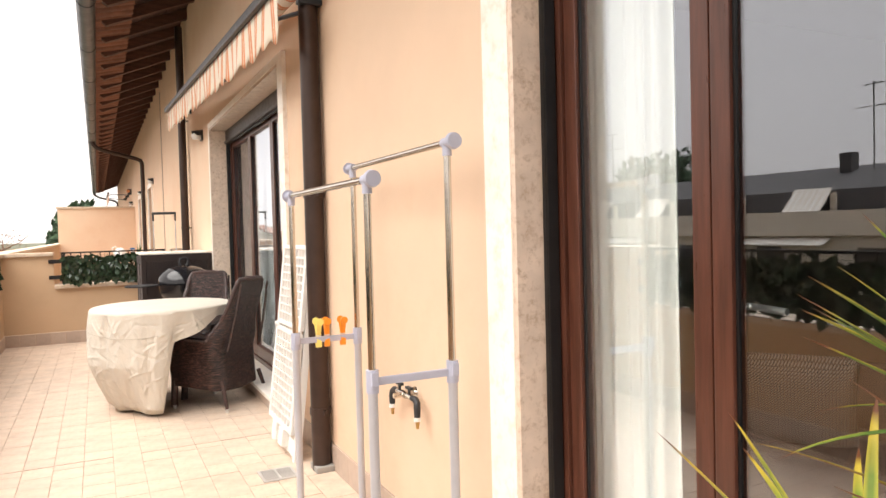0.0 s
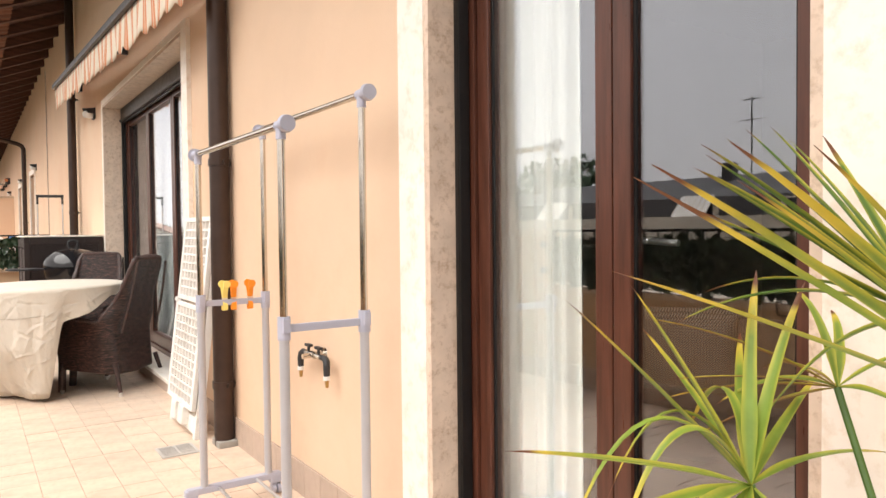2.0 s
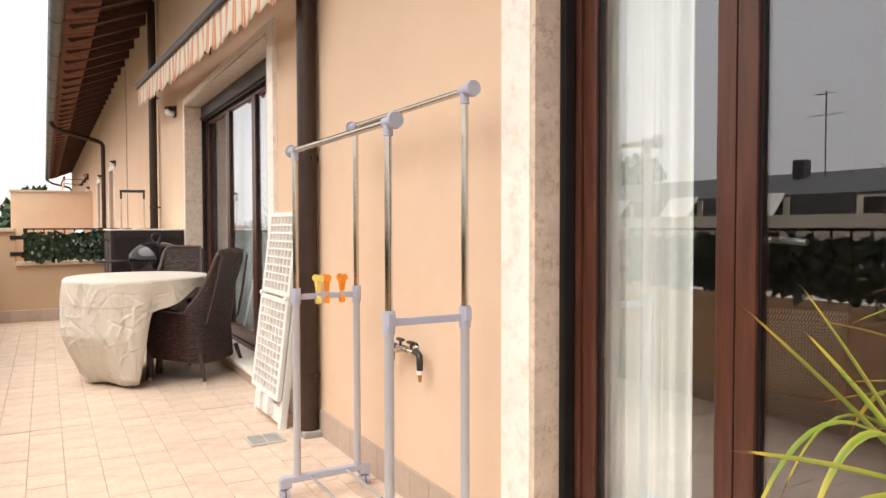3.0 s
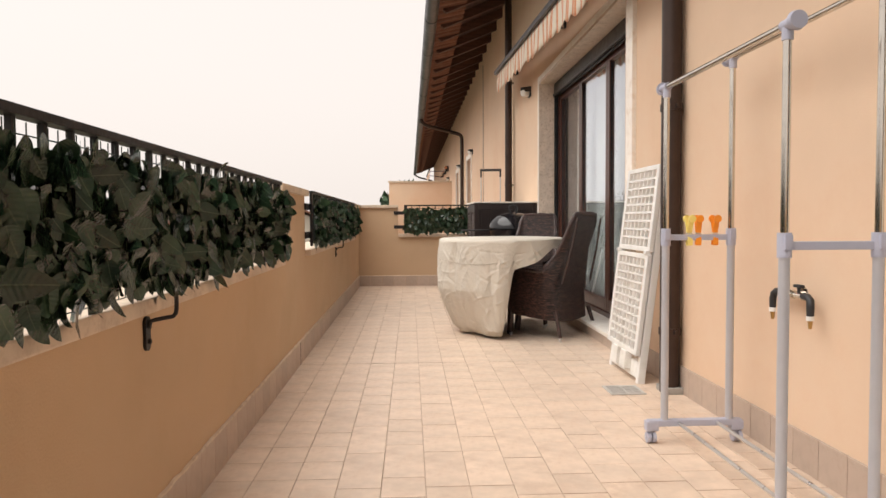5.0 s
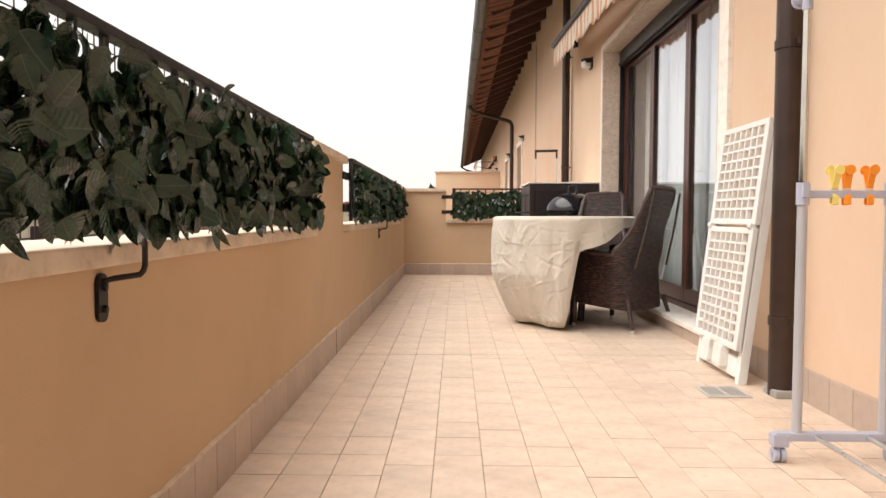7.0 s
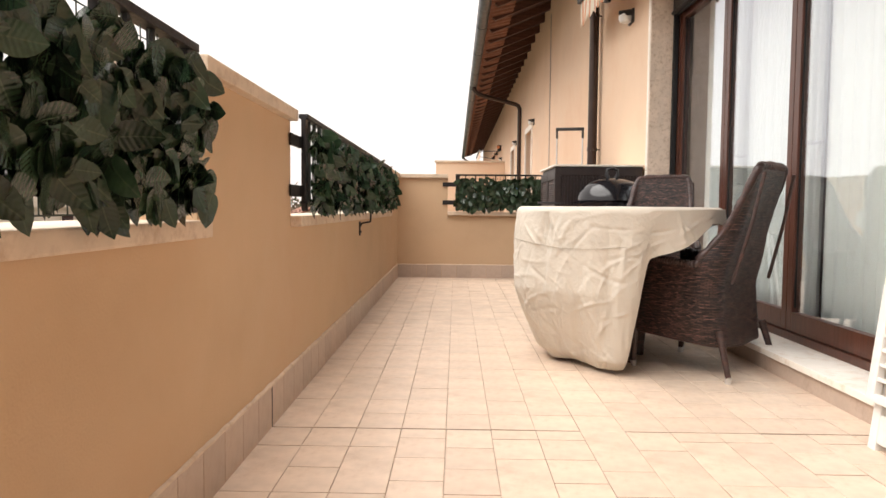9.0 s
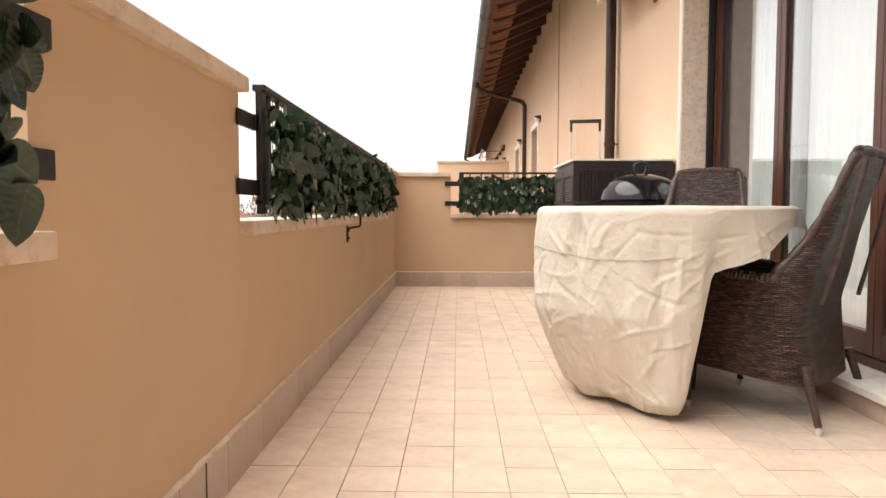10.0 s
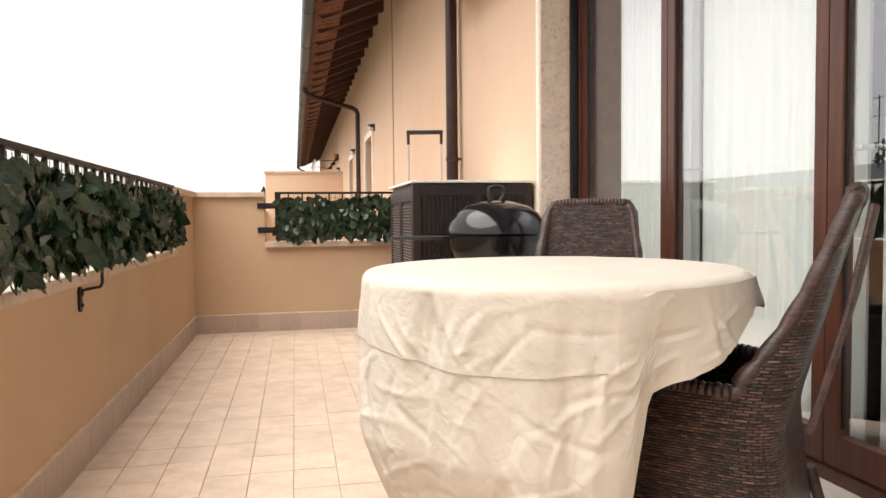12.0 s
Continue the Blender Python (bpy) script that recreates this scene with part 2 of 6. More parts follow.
def weave_mat(name, across, up=0.0):
    """Woven cane: strands over and under. across, up: metres that the surface spans; up 0: rows follow the height."""
    m = mat(name, (0.034, 0.021, 0.018), 0.36, bump=0)
    n, l = m.node_tree.nodes, m.node_tree.links
    b = n["Principled BSDF"]
    uv = n.new("ShaderNodeUVMap"); s = n.new("ShaderNodeSeparateXYZ"); l.new(uv.outputs[0], s.inputs[0])
    tc = n.new("ShaderNodeTexCoord"); o = n.new("ShaderNodeSeparateXYZ"); l.new(tc.outputs["Object"], o.inputs[0])
    def mul(sock, k):
        q = n.new("ShaderNodeMath"); q.operation = "MULTIPLY"; q.inputs[1].default_value = k; l.new(sock, q.inputs[0]); return q.outputs[0]
    c = n.new("ShaderNodeCombineXYZ")
    l.new(mul(s.outputs["X"], across), c.inputs["X"])
    l.new(mul(s.outputs["Y"], up) if up else o.outputs["Z"], c.inputs["Y"])
    br = n.new("ShaderNodeTexBrick"); br.offset = 0.5
    for k, v in (("Scale", 1.0), ("Brick Width", 0.021), ("Row Height", 0.0078), ("Mortar Size", 0.0024), ("Mortar Smooth", 0.9), ("Bias", 0.0)):
        br.inputs[k].default_value = v
    br.inputs["Color1"].default_value = (0.018, 0.012, 0.012, 1); br.inputs["Color2"].default_value = (0.15, 0.072, 0.054, 1); br.inputs["Mortar"].default_value = (0.006, 0.004, 0.004, 1)
    l.new(c.outputs[0], br.inputs["Vector"])
    nz = n.new("ShaderNodeTexNoise"); nz.inputs["Scale"].default_value = 1.0; nz.inputs["Detail"].default_value = 2
    vs = n.new("ShaderNodeVectorMath"); vs.operation = "MULTIPLY"; vs.inputs[1].default_value = (14, 90, 1); l.new(c.outputs[0], vs.inputs[0]); l.new(vs.outputs[0], nz.inputs["Vector"])
    mr = n.new("ShaderNodeMapRange"); mr.inputs["From Min"].default_value = 0.35; mr.inputs["From Max"].default_value = 0.65; mr.inputs["To Min"].default_value = 0.4; mr.inputs["To Max"].default_value = 1.6; l.new(nz.outputs["Fac"], mr.inputs["Value"])
    h = n.new("ShaderNodeHueSaturation"); l.new(br.outputs["Color"], h.inputs["Color"]); l.new(mr.outputs["Result"], h.inputs["Value"])
    l.new(h.outputs["Color"], b.inputs["Base Color"])
    bp = n.new("ShaderNodeBump"); bp.inputs["Strength"].default_value = 1.0; bp.inputs["Distance"].default_value = 0.009; bp.invert = True
    l.new(br.outputs["Fac"], bp.inputs["Height"]); l.new(bp.outputs[0], b.inputs["Normal"])
    return m


WEAVE = weave_mat("rattan_weave", 1.45)
WEAVE_S = weave_mat("rattan_seat_weave", 0.54, 0.42)


def woven_print(name):
    m = mat(name, (0.5, 0.5, 0.48), 0.9, bump=0.1)
    n, l = m.node_tree.nodes, m.node_tree.links
    tc = n.new("ShaderNodeTexCoord"); mp = n.new("ShaderNodeMapping"); mp.inputs["Rotation"].default_value = (0, radians(45), 0); l.new(tc.outputs["Object"], mp.inputs[0])
    br = n.new("ShaderNodeTexBrick"); br.inputs["Scale"].default_value = 26; br.inputs["Color1"].default_value = (0.32, 0.32, 0.30, 1); br.inputs["Color2"].default_value = (0.28, 0.28, 0.27, 1); br.inputs["Mortar"].default_value = (0.05, 0.05, 0.05, 1); br.inputs["Mortar Size"].default_value = 0.06
    sx = n.new("ShaderNodeSeparateXYZ"); cx = n.new("ShaderNodeCombineXYZ"); l.new(mp.outputs[0], sx.inputs[0]); l.new(sx.outputs["X"], cx.inputs["X"]); l.new(sx.outputs["Z"], cx.inputs["Y"])
    l.new(cx.outputs[0], br.inputs["Vector"]); l.new(br.outputs["Color"], n["Principled BSDF"].inputs["Base Color"])
    return m


CUSH = woven_print("cushion_print")


def palm_mat(name, col, tip):
    """Leaf with yellow edges and brown tips, by uv: u across, v along."""
    m = mat(name, col, 0.45, var=0.2, scale=12, bump=0.2, bscale=70)
    n, l = m.node_tree.nodes, m.node_tree.links
    b = n["Principled BSDF"]
    src = b.inputs["Base Color"].links[0].from_socket
    uv = n.new("ShaderNodeUVMap"); s = n.new("ShaderNodeSeparateXYZ"); l.new(uv.outputs[0], s.inputs[0])
    ab = n.new("ShaderNodeMath"); ab.operation = "ABSOLUTE"; l.new(s.outputs["X"], ab.inputs[0])
    tx = n.new("ShaderNodeTexNoise"); tx.inputs["Scale"].default_value = 9; tc = n.new("ShaderNodeTexCoord"); l.new(tc.outputs["Object"], tx.inputs["Vector"])
    def rg(sock, a, z):
        r = n.new("ShaderNodeMapRange"); r.inputs["From Min"].default_value = a; r.inputs["From Max"].default_value = z; l.new(sock, r.inputs["Value"]); return r.outputs[0]
    def mul(a, c):
        q = n.new("ShaderNodeMath"); q.operation = "MULTIPLY"; l.new(a, q.inputs[0]); l.new(c, q.inputs[1]); return q.outputs[0]
    def over(base, c, f):
        x = n.new("ShaderNodeMix"); x.data_type = "RGBA"; x.inputs["B"].default_value = (*c, 1); l.new(base, x.inputs["A"]); l.new(f, x.inputs["Factor"]); return x.outputs["Result"]
    c = over(src, (0.52, 0.50, 0.07), mul(rg(ab.outputs[0], 0.3, 0.95), rg(tx.outputs["Fac"], 0.35, 0.55)))
    ad = n.new("ShaderNodeMath"); ad.operation = "ADD"; l.new(s.outputs["Y"], ad.inputs[0])
    sc = n.new("ShaderNodeMath"); sc.operation = "MULTIPLY"; sc.inputs[1].default_value = 0.35; l.new(tx.outputs["Fac"], sc.inputs[0]); l.new(sc.outputs[0], ad.inputs[1])
    c = over(c, (0.60, 0.48, 0.06), rg(ad.outputs[0], tip, tip + 0.15))
    c = over(c, (0.16, 0.06, 0.025), rg(ad.outputs[0], 1.06, 1.12))
    l.new(c, b.inputs["Base Color"])
    tr = n.new("ShaderNodeBsdfTranslucent"); l.new(c, tr.inputs["Color"])
    mx = n.new("ShaderNodeMixShader"); mx.inputs[0].default_value = 0.35
    l.new(b.outputs[0], mx.inputs[1]); l.new(tr.outputs[0], mx.inputs[2]); l.new(mx.outputs[0], n["Material Output"].inputs[0])
    return m


PALM = palm_mat("palm_green", (0.085, 0.165, 0.03), 1.02)
PALMY = palm_mat("palm_yellowing", (0.21, 0.31, 0.045), 0.88)
PALMD = palm_mat("palm_dry", (0.24, 0.12, 0.05), 0.95)
TERRAC = mat("terracotta", (0.42, 0.18, 0.10), 0.8, var=0.1)
SOIL = mat("soil", (0.05, 0.035, 0.025), 0.95, var=0.3)


# ---- mesh helpers ----
def box(bm, lo, hi, bevel=0.0, m=None):
    c = [(a + b) / 2 for a, b in zip(lo, hi)]; s = [b - a for a, b in zip(lo, hi)]
    r = bmesh.ops.create_cube(bm, size=1, matrix=(m or Matrix.Identity(4)) @ Matrix.Translation(c) @ Matrix.Diagonal((*s, 1)))
    if bevel:
        ed = list({e for v in r["verts"] for e in v.link_edges})
        bmesh.ops.bevel(bm, geom=ed, offset=bevel, segments=2, profile=0.7, affect="EDGES")
    return bm


def rod(bm, a, b, r, r2=None, seg=12, caps=True):
    a, b = Vector(a), Vector(b); d = b - a
    q = d.to_track_quat("Z", "Y").to_matrix().to_4x4()
    bmesh.ops.create_cone(bm, cap_ends=caps, segments=seg, radius1=r, radius2=r if r2 is None else r2, depth=d.length, matrix=Matrix.Translation((a + b) / 2) @ q)
    return bm


def tube(bm, pts, r, seg=10):
    """A round tube along points, with mitred bends."""
    pts = [Vector(p) for p in pts]; rings = []
    up = Vector((0, 0, 1)) if abs((pts[1] - pts[0]).normalized().z) < 0.9 else Vector((0, 1, 0))
    for i, p in enumerate(pts):
        d = ((pts[min(i + 1, len(pts) - 1)] - p).normalized() + (p - pts[max(i - 1, 0)]).normalized()).normalized()
        s = d.cross(up).normalized(); t = s.cross(d).normalized(); up = t
        rr = r[i] if isinstance(r, (list, tuple)) else r
        rings.append([bm.verts.new(p + rr * (math.cos(a) * s + math.sin(a) * t)) for a in (2 * math.pi * k / seg for k in range(seg))])
    for A, B in zip(rings, rings[1:]):
        for k in range(seg):
            bm.faces.new((A[k], A[(k + 1) % seg], B[(k + 1) % seg], B[k]))
    bm.faces.new(rings[0][::-1]); bm.faces.new(rings[-1])
    return bm


def lathe(bm, prof, centre=(0, 0, 0), seg=32, sx=1.0, sy=1.0):
    c = Vector(centre); rings = []
    for r, z in prof:
        rings.append([bm.verts.new(c + Vector((sx * r * math.cos(2 * math.pi * k / seg), sy * r * math.sin(2 * math.pi * k / seg), z))) for k in range(seg)])
    for A, B in zip(rings, rings[1:]):
        for k in range(seg):
            bm.faces.new((A[k], A[(k + 1) % seg], B[(k + 1) % seg], B[k]))
    bm.faces.new(rings[0][::-1]); bm.faces.new(rings[-1])
    return bm


def sheet(bm, f, nu, nv, thick=0.0, closed=False):
    """A surface f(u, v) for u, v in 0..1, with thickness along its normals."""
    g = [[Vector(f(i / nu, j / nv)) for j in range(nv + 1)] for i in range(nu + (0 if closed else 1))]
    n = len(g); where = {}
    def grid(off):
        out = []
        for i in range(n):
            row = []
            for j in range(nv + 1):
                p = g[i][j]
                if off:
                    i0, i1 = ((i - 1) % n, (i + 1) % n) if closed else (max(i - 1, 0), min(i + 1, n - 1))
                    du, dv = g[i1][j] - g[i0][j], g[i][min(j + 1, nv)] - g[i][max(j - 1, 0)]
                    p = p - du.cross(dv).normalized() * off
                w = bm.verts.new(p); where[w] = (i / nu, j / nv); row.append(w)
            out.append(row)
        return out
    A = grid(0); m = n if closed else n - 1
    for i in range(m):
        for j in range(nv):
            bm.faces.new((A[i][j], A[(i + 1) % n][j], A[(i + 1) % n][j + 1], A[i][j + 1]))
    if thick:
        B = grid(thick)
        for i in range(m):
            for j in range(nv):
                bm.faces.new((B[i][j + 1], B[(i + 1) % n][j + 1], B[(i + 1) % n][j], B[i][j]))
            for j in (0, nv):
                bm.faces.new((A[i][j], B[i][j], B[(i + 1) % n][j], A[(i + 1) % n][j]) if j == 0 else (A[(i + 1) % n][j], B[(i + 1) % n][j], B[i][j], A[i][j]))
        if not closed:
            for i in (0, n - 1):
                for j in range(nv):
                    bm.faces.new((A[i][j + 1], B[i][j + 1], B[i][j], A[i][j]) if i == 0 else (A[i][j], B[i][j], B[i][j + 1], A[i][j + 1]))
    uvl = bm.loops.layers.uv.verify()
    for f in bm.faces:
        for lp in f.loops:
            if lp.vert in where:
                lp[uvl].uv = where[lp.vert]
    return bm


def part(name, bm, material, parent=None, label="", smooth=False, kind="", at=None):
    me = bpy.data.meshes.new(name); bm.to_mesh(me); bm.free()
    me.materials.append(material)
    if smooth:
        me.shade_smooth()
        if smooth != "all":
            me.set_sharp_from_angle(angle=radians(40))
    ob = new(name, me)
    if at is not None:
        ob.matrix_basis = at
    if parent:
        ob.parent = parent
    return tagged(ob, label=label, kind=kind)


def thing(name, label, category, group="", at=None, kind=""):
    e = new(name); e.empty_display_size = 0.1
    if at is not None:
        e.matrix_basis = at
    return tagged(e, label, category, group, kind)


def bmn():
    return bmesh.new()


# ---- plan ----
WX = 2.32            # face of the house wall
YF = 12.24           # face of the far parapet
YN = -1.2            # face of the near parapet
D1 = (2.32, 3.60)    # opening of the near door
D2 = (6.65, 9.99)    # opening of the wide door
HEAD = 2.60
CAP = 1.215
GX, GZ, SLOPE = 1.16, 3.83, 0.41
YEND = 47.0


def roof_z(x):
    return GZ + 0.03 + SLOPE * (x - GX)


# ---- structure ----
def boxes(name, spans, material, bevel=0.0, parent=None, label="", kind="structure", smooth=False):
    bm = bmn()
    for lo, hi in spans:
        box(bm, lo, hi, bevel)
    return part(name, bm, material, parent, label, smooth, kind)


# house wall with its openings (y0, y1, z0, z1)
OPEN = [(D1[0], D1[1], 0.0, HEAD), (D2[0], D2[1], 0.0, HEAD), (19.25, 20.5, 0.0, 2.55), (23.6, 24.8, 0.0, 2.5), (30.0, 32.5, 0.0, 2.5), (37.0, 38.2, 0.0, 2.5)]
spans, y = [], YN - 6
for a, b, z0, z1 in OPEN:
    spans.append(((WX, y, -7), (WX + 0.34, a, 4.6)))
    spans.append(((WX, a, z1), (WX + 0.34, b, 4.6)))
    spans.append(((WX, a, -7), (WX + 0.34, b, 0.0)))
    y = b
spans.append(((WX, y, -7), (WX + 0.34, YEND, 4.6)))
wall_east = boxes("wall_east", spans, STUCCO, label="smooth peach stucco house wall, lightly weathered")
boxes("wall_joint", [((WX - 0.015, 16.38, 0.0), (WX + 0.001, 16.43, 4.2))], SKIRT, label="thin vertical joint strip down the peach wall")
slab = boxes("floor", [((-0.25, YN - 6, -0.4), (WX, YEND, -0.006))], GROUT, label="terrace floor slab with beige tiles and dark joints")
boxes("wall_house_base", [((-0.25, YN - 6, -7.0), (-0.05, YEND, -0.4))], STUCCO_SHADED, label="lower facade of the house below the terrace")

# parapet: solid parts and low parts below the openings
O1, O2 = (-0.2, 5.90), (6.95, 11.12)
SZ = 0.735
PT = 0.22
spans = []
y = YN
for a, b in (O1, O2):
    spans.append(((-PT, y, -0.4), (0, a, CAP - 0.045))); spans.append(((-PT, a, -0.4), (0, b, SZ))); y = b
spans.append(((-PT, y, -0.4), (0, YF + PT, CAP - 0.045)))
wall_west = boxes("wall_west", spans, STUCCO_SHADED, label="stucco parapet wall with openings for railings, shade toned into its colour")
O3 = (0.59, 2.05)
wall_north = boxes("wall_north", [((0, YF, -0.012), (O3[0], YF + PT, CAP - 0.045)), ((O3[0], YF, -0.012), (O3[1], YF + PT, SZ)), ((O3[1], YF, -0.012), (WX, YF + PT, CAP - 0.045))], STUCCO_SHADED, label="stucco end parapet with one railed opening, shade toned into its colour")
wall_south = boxes("wall_south", [((-PT, YN - PT, -0.4), (WX, YN, CAP - 0.045))], STUCCO_SHADED, label="stucco end parapet, shade toned into its colour")
boxes("parapet_cap", [((-PT - 0.03, O1[1] - 0.0, CAP - 0.045), (0.035, O2[0], CAP))], SILL, 0.006, label="weathered stone coping on the parapet pier")
boxes("parapet_cap", [((-PT - 0.03, O2[1], CAP - 0.045), (0.035, YF + PT + 0.03, CAP)), ((0.035, YF - 0.035, CAP - 0.045), (O3[0], YF + PT + 0.03, CAP))], SILL, 0.006, label="weathered stone coping at the terrace corner")
boxes("parapet_cap", [((O3[1], YF - 0.035, CAP - 0.045), (WX - 0.06, YF + PT + 0.03, CAP))], SILL, 0.006, label="stone coping beside the cabinet")
boxes("parapet_cap", [((-PT - 0.03, YN - PT - 0.03, CAP - 0.045), (0.035, O1[0], CAP)), ((0.035, YN - PT - 0.03, CAP - 0.045), (WX, YN + 0.035, CAP))], SILL, 0.006, label="stone coping of the near parapet")
for i, (a, b) in enumerate((O1, O2)):
    boxes("parapet_sill", [((-PT - 0.03, a + 0.002, SZ), (0.045, b - 0.002, SZ + 0.045))], SILL, 0.006, label="pale stone sill below the parapet railing")
boxes("parapet_sill", [((O3[0], YF - 0.045, SZ), (O3[1], YF + PT + 0.03, SZ + 0.045))], SILL, 0.006, label="pale stone sill in the end parapet")

# the next terraces
boxes("wall_partition", [((0.0, 27.6, -0.01), (WX, 27.85, 2.36))], STUCCO, label="tall peach stucco partition between terraces")
boxes("partition_cap", [((-0.04, 27.56, 2.36), (WX, 27.89, 2.42))], SILL, label="stone cap on the partition")
boxes("wall_west_far", [((-PT, YF + PT, -0.4), (0, YEND, 1.17))], STUCCO_SHADED, label="stucco parapet of the next terraces, shade toned into its colour")
boxes("parapet_cap", [((-PT - 0.03, YF + PT + 0.03, CAP - 0.045), (0.035, YEND, CAP))], SILL, label="stone coping of the next parapet")

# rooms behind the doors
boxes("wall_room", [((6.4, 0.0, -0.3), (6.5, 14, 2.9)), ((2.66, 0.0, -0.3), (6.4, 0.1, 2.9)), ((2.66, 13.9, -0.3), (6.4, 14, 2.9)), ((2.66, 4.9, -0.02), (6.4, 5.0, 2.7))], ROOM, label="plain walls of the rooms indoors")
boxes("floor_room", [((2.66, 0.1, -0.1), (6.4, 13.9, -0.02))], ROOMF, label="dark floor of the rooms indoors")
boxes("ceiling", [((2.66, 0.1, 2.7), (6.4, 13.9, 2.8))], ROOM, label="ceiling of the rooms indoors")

# roof: boards, rafters, gutter, tiles
bm = bmn()
for k in range(9):
    x0 = GX - 0.04 + k * 0.155
    for y0 in range(0, 1):
        v = [bm.verts.new((x, yy, roof_z(x) + 0.14 + dz)) for dz in (0, 0.03) for x, yy in ((x0, -8), (x0 + 0.15, -8), (x0 + 0.15, YEND), (x0, YEND))]
        for f in ((0, 3, 2, 1), (4, 5, 6, 7), (0, 1, 5, 4), (1, 2, 6, 5), (2, 3, 7, 6), (3, 0, 4, 7)):
            bm.faces.new([v[i] for i in f])
part("soffit", bm, BOARD, label="dark brown boards under the eave", kind="structure")
bm = bmn()
v = [bm.verts.new((x, yy, roof_z(x) + 0.18 + dz)) for dz in (0, 0.12) for x, yy in ((GX - 0.05, -8), (9, -8), (9, YEND), (GX - 0.05, YEND))]
for f in ((0, 3, 2, 1), (4, 5, 6, 7), (0, 1, 5, 4), (1, 2, 6, 5), (2, 3, 7, 6), (3, 0, 4, 7)):
    bm.faces.new([v[i] for i in f])
part("roof", bm, CLAY, label="clay tiled roof slope", kind="structure")


def rafter_mesh():
    bm = bmn(); x0, x1 = GX + 0.10, WX
    v = []
    for yy in (-0.045, 0.045):
        for x, dz in ((x0, 0.14), (x0, 0.06), (x0 + 0.05, 0.0), (x1, 0.0), (x1, 0.14)):
            v.append(bm.verts.new((x, yy, roof_z(x) + dz)))
    bm.faces.new(v[:5]); bm.faces.new(v[5:][::-1])
    for i in range(5):
        j = (i + 1) % 5; bm.faces.new((v[i], v[i + 5], v[j + 5], v[j]))
    return bm


rafters = thing("rafters", "row of dark brown timber rafters under the eave", "rafters", kind="structure")
first = part("rafter", rafter_mesh(), EAVE, rafters, at=pose(0, -1.0, 0))
for k in range(1, 60):
    o = new("rafter", first.data); o.parent = rafters; o.matrix_basis = pose(0, -1.0 + 0.8 * k, 0)
bm = bmn()
yy = -2.0
while yy < YEND:
    rod(bm, (GX - 0.06, yy, roof_z(GX) + 0.15), (GX + 0.42, yy, roof_z(GX + 0.42) + 0.09), 0.085, seg=10); yy += 0.2
part("eave_tiles", bm, CLAY, label="rounded undersides of the lowest clay roof tiles", smooth=True, kind="stuff")
g = thing("gutter", "long dark grey metal gutter along the eave", "gutter")
bm = bmn()
R = 0.085
def gut(u, v):
    a = math.pi * (1 + u); yv = -8 + v * (YEND + 8)
    return (GX - 0.06 + R * math.cos(a), yv, GZ + 0.09 + R * math.sin(a))
sheet(bm, gut, 12, 1, 0.006)
rod(bm, (GX - 0.06 - R, -8, GZ + 0.095), (GX - 0.06 - R, YEND, GZ + 0.095), 0.012)
part("channel", bm, GUTTER, g, smooth=True)
for k in range(24):
    bm = bmn(); yv = -2 + 2.0 * k
    tube(bm, [(GX - 0.06 + (R + 0.006) * math.cos(a), yv, GZ + 0.09 + (R + 0.006) * math.sin(a)) for a in [math.pi * (1 + i / 8) for i in range(9)]], 0.008, 6)
    part("bracket", bm, GUTTER, g)


# ---- doors ----
def casing(name, y0, y1, head, parent, w=0.055, depth=0.12, near=0.14, far=0.05):
    x0 = WX - 0.03
    bm = bmn()
    for s in (((x0, y0 - near, 0.0), (WX + 0.0, y0, head + w)), ((x0, y1, 0.0), (WX, y1 + far, head + w)), ((x0, y0, head), (WX, y1, head + w))):
        box(bm, *s)
    part(name, bm, MARBLE, parent, "pale marble casing round the door", kind="structure")
    bm = bmn()
    for s in (((x0 + 0.004, y0, 0.0), (WX + depth, y0 + 0.025, head)), ((x0 + 0.004, y1 - 0.025, 0.0), (WX + depth, y1, head)), ((x0 + 0.004, y0 + 0.025, head - 0.025), (WX + depth, y1 - 0.025, head))):
        box(bm, *s)
    part(name.replace("casing", "reveal"), bm, BRECCIA, parent, "mottled beige marble lining of the opening", kind="structure")


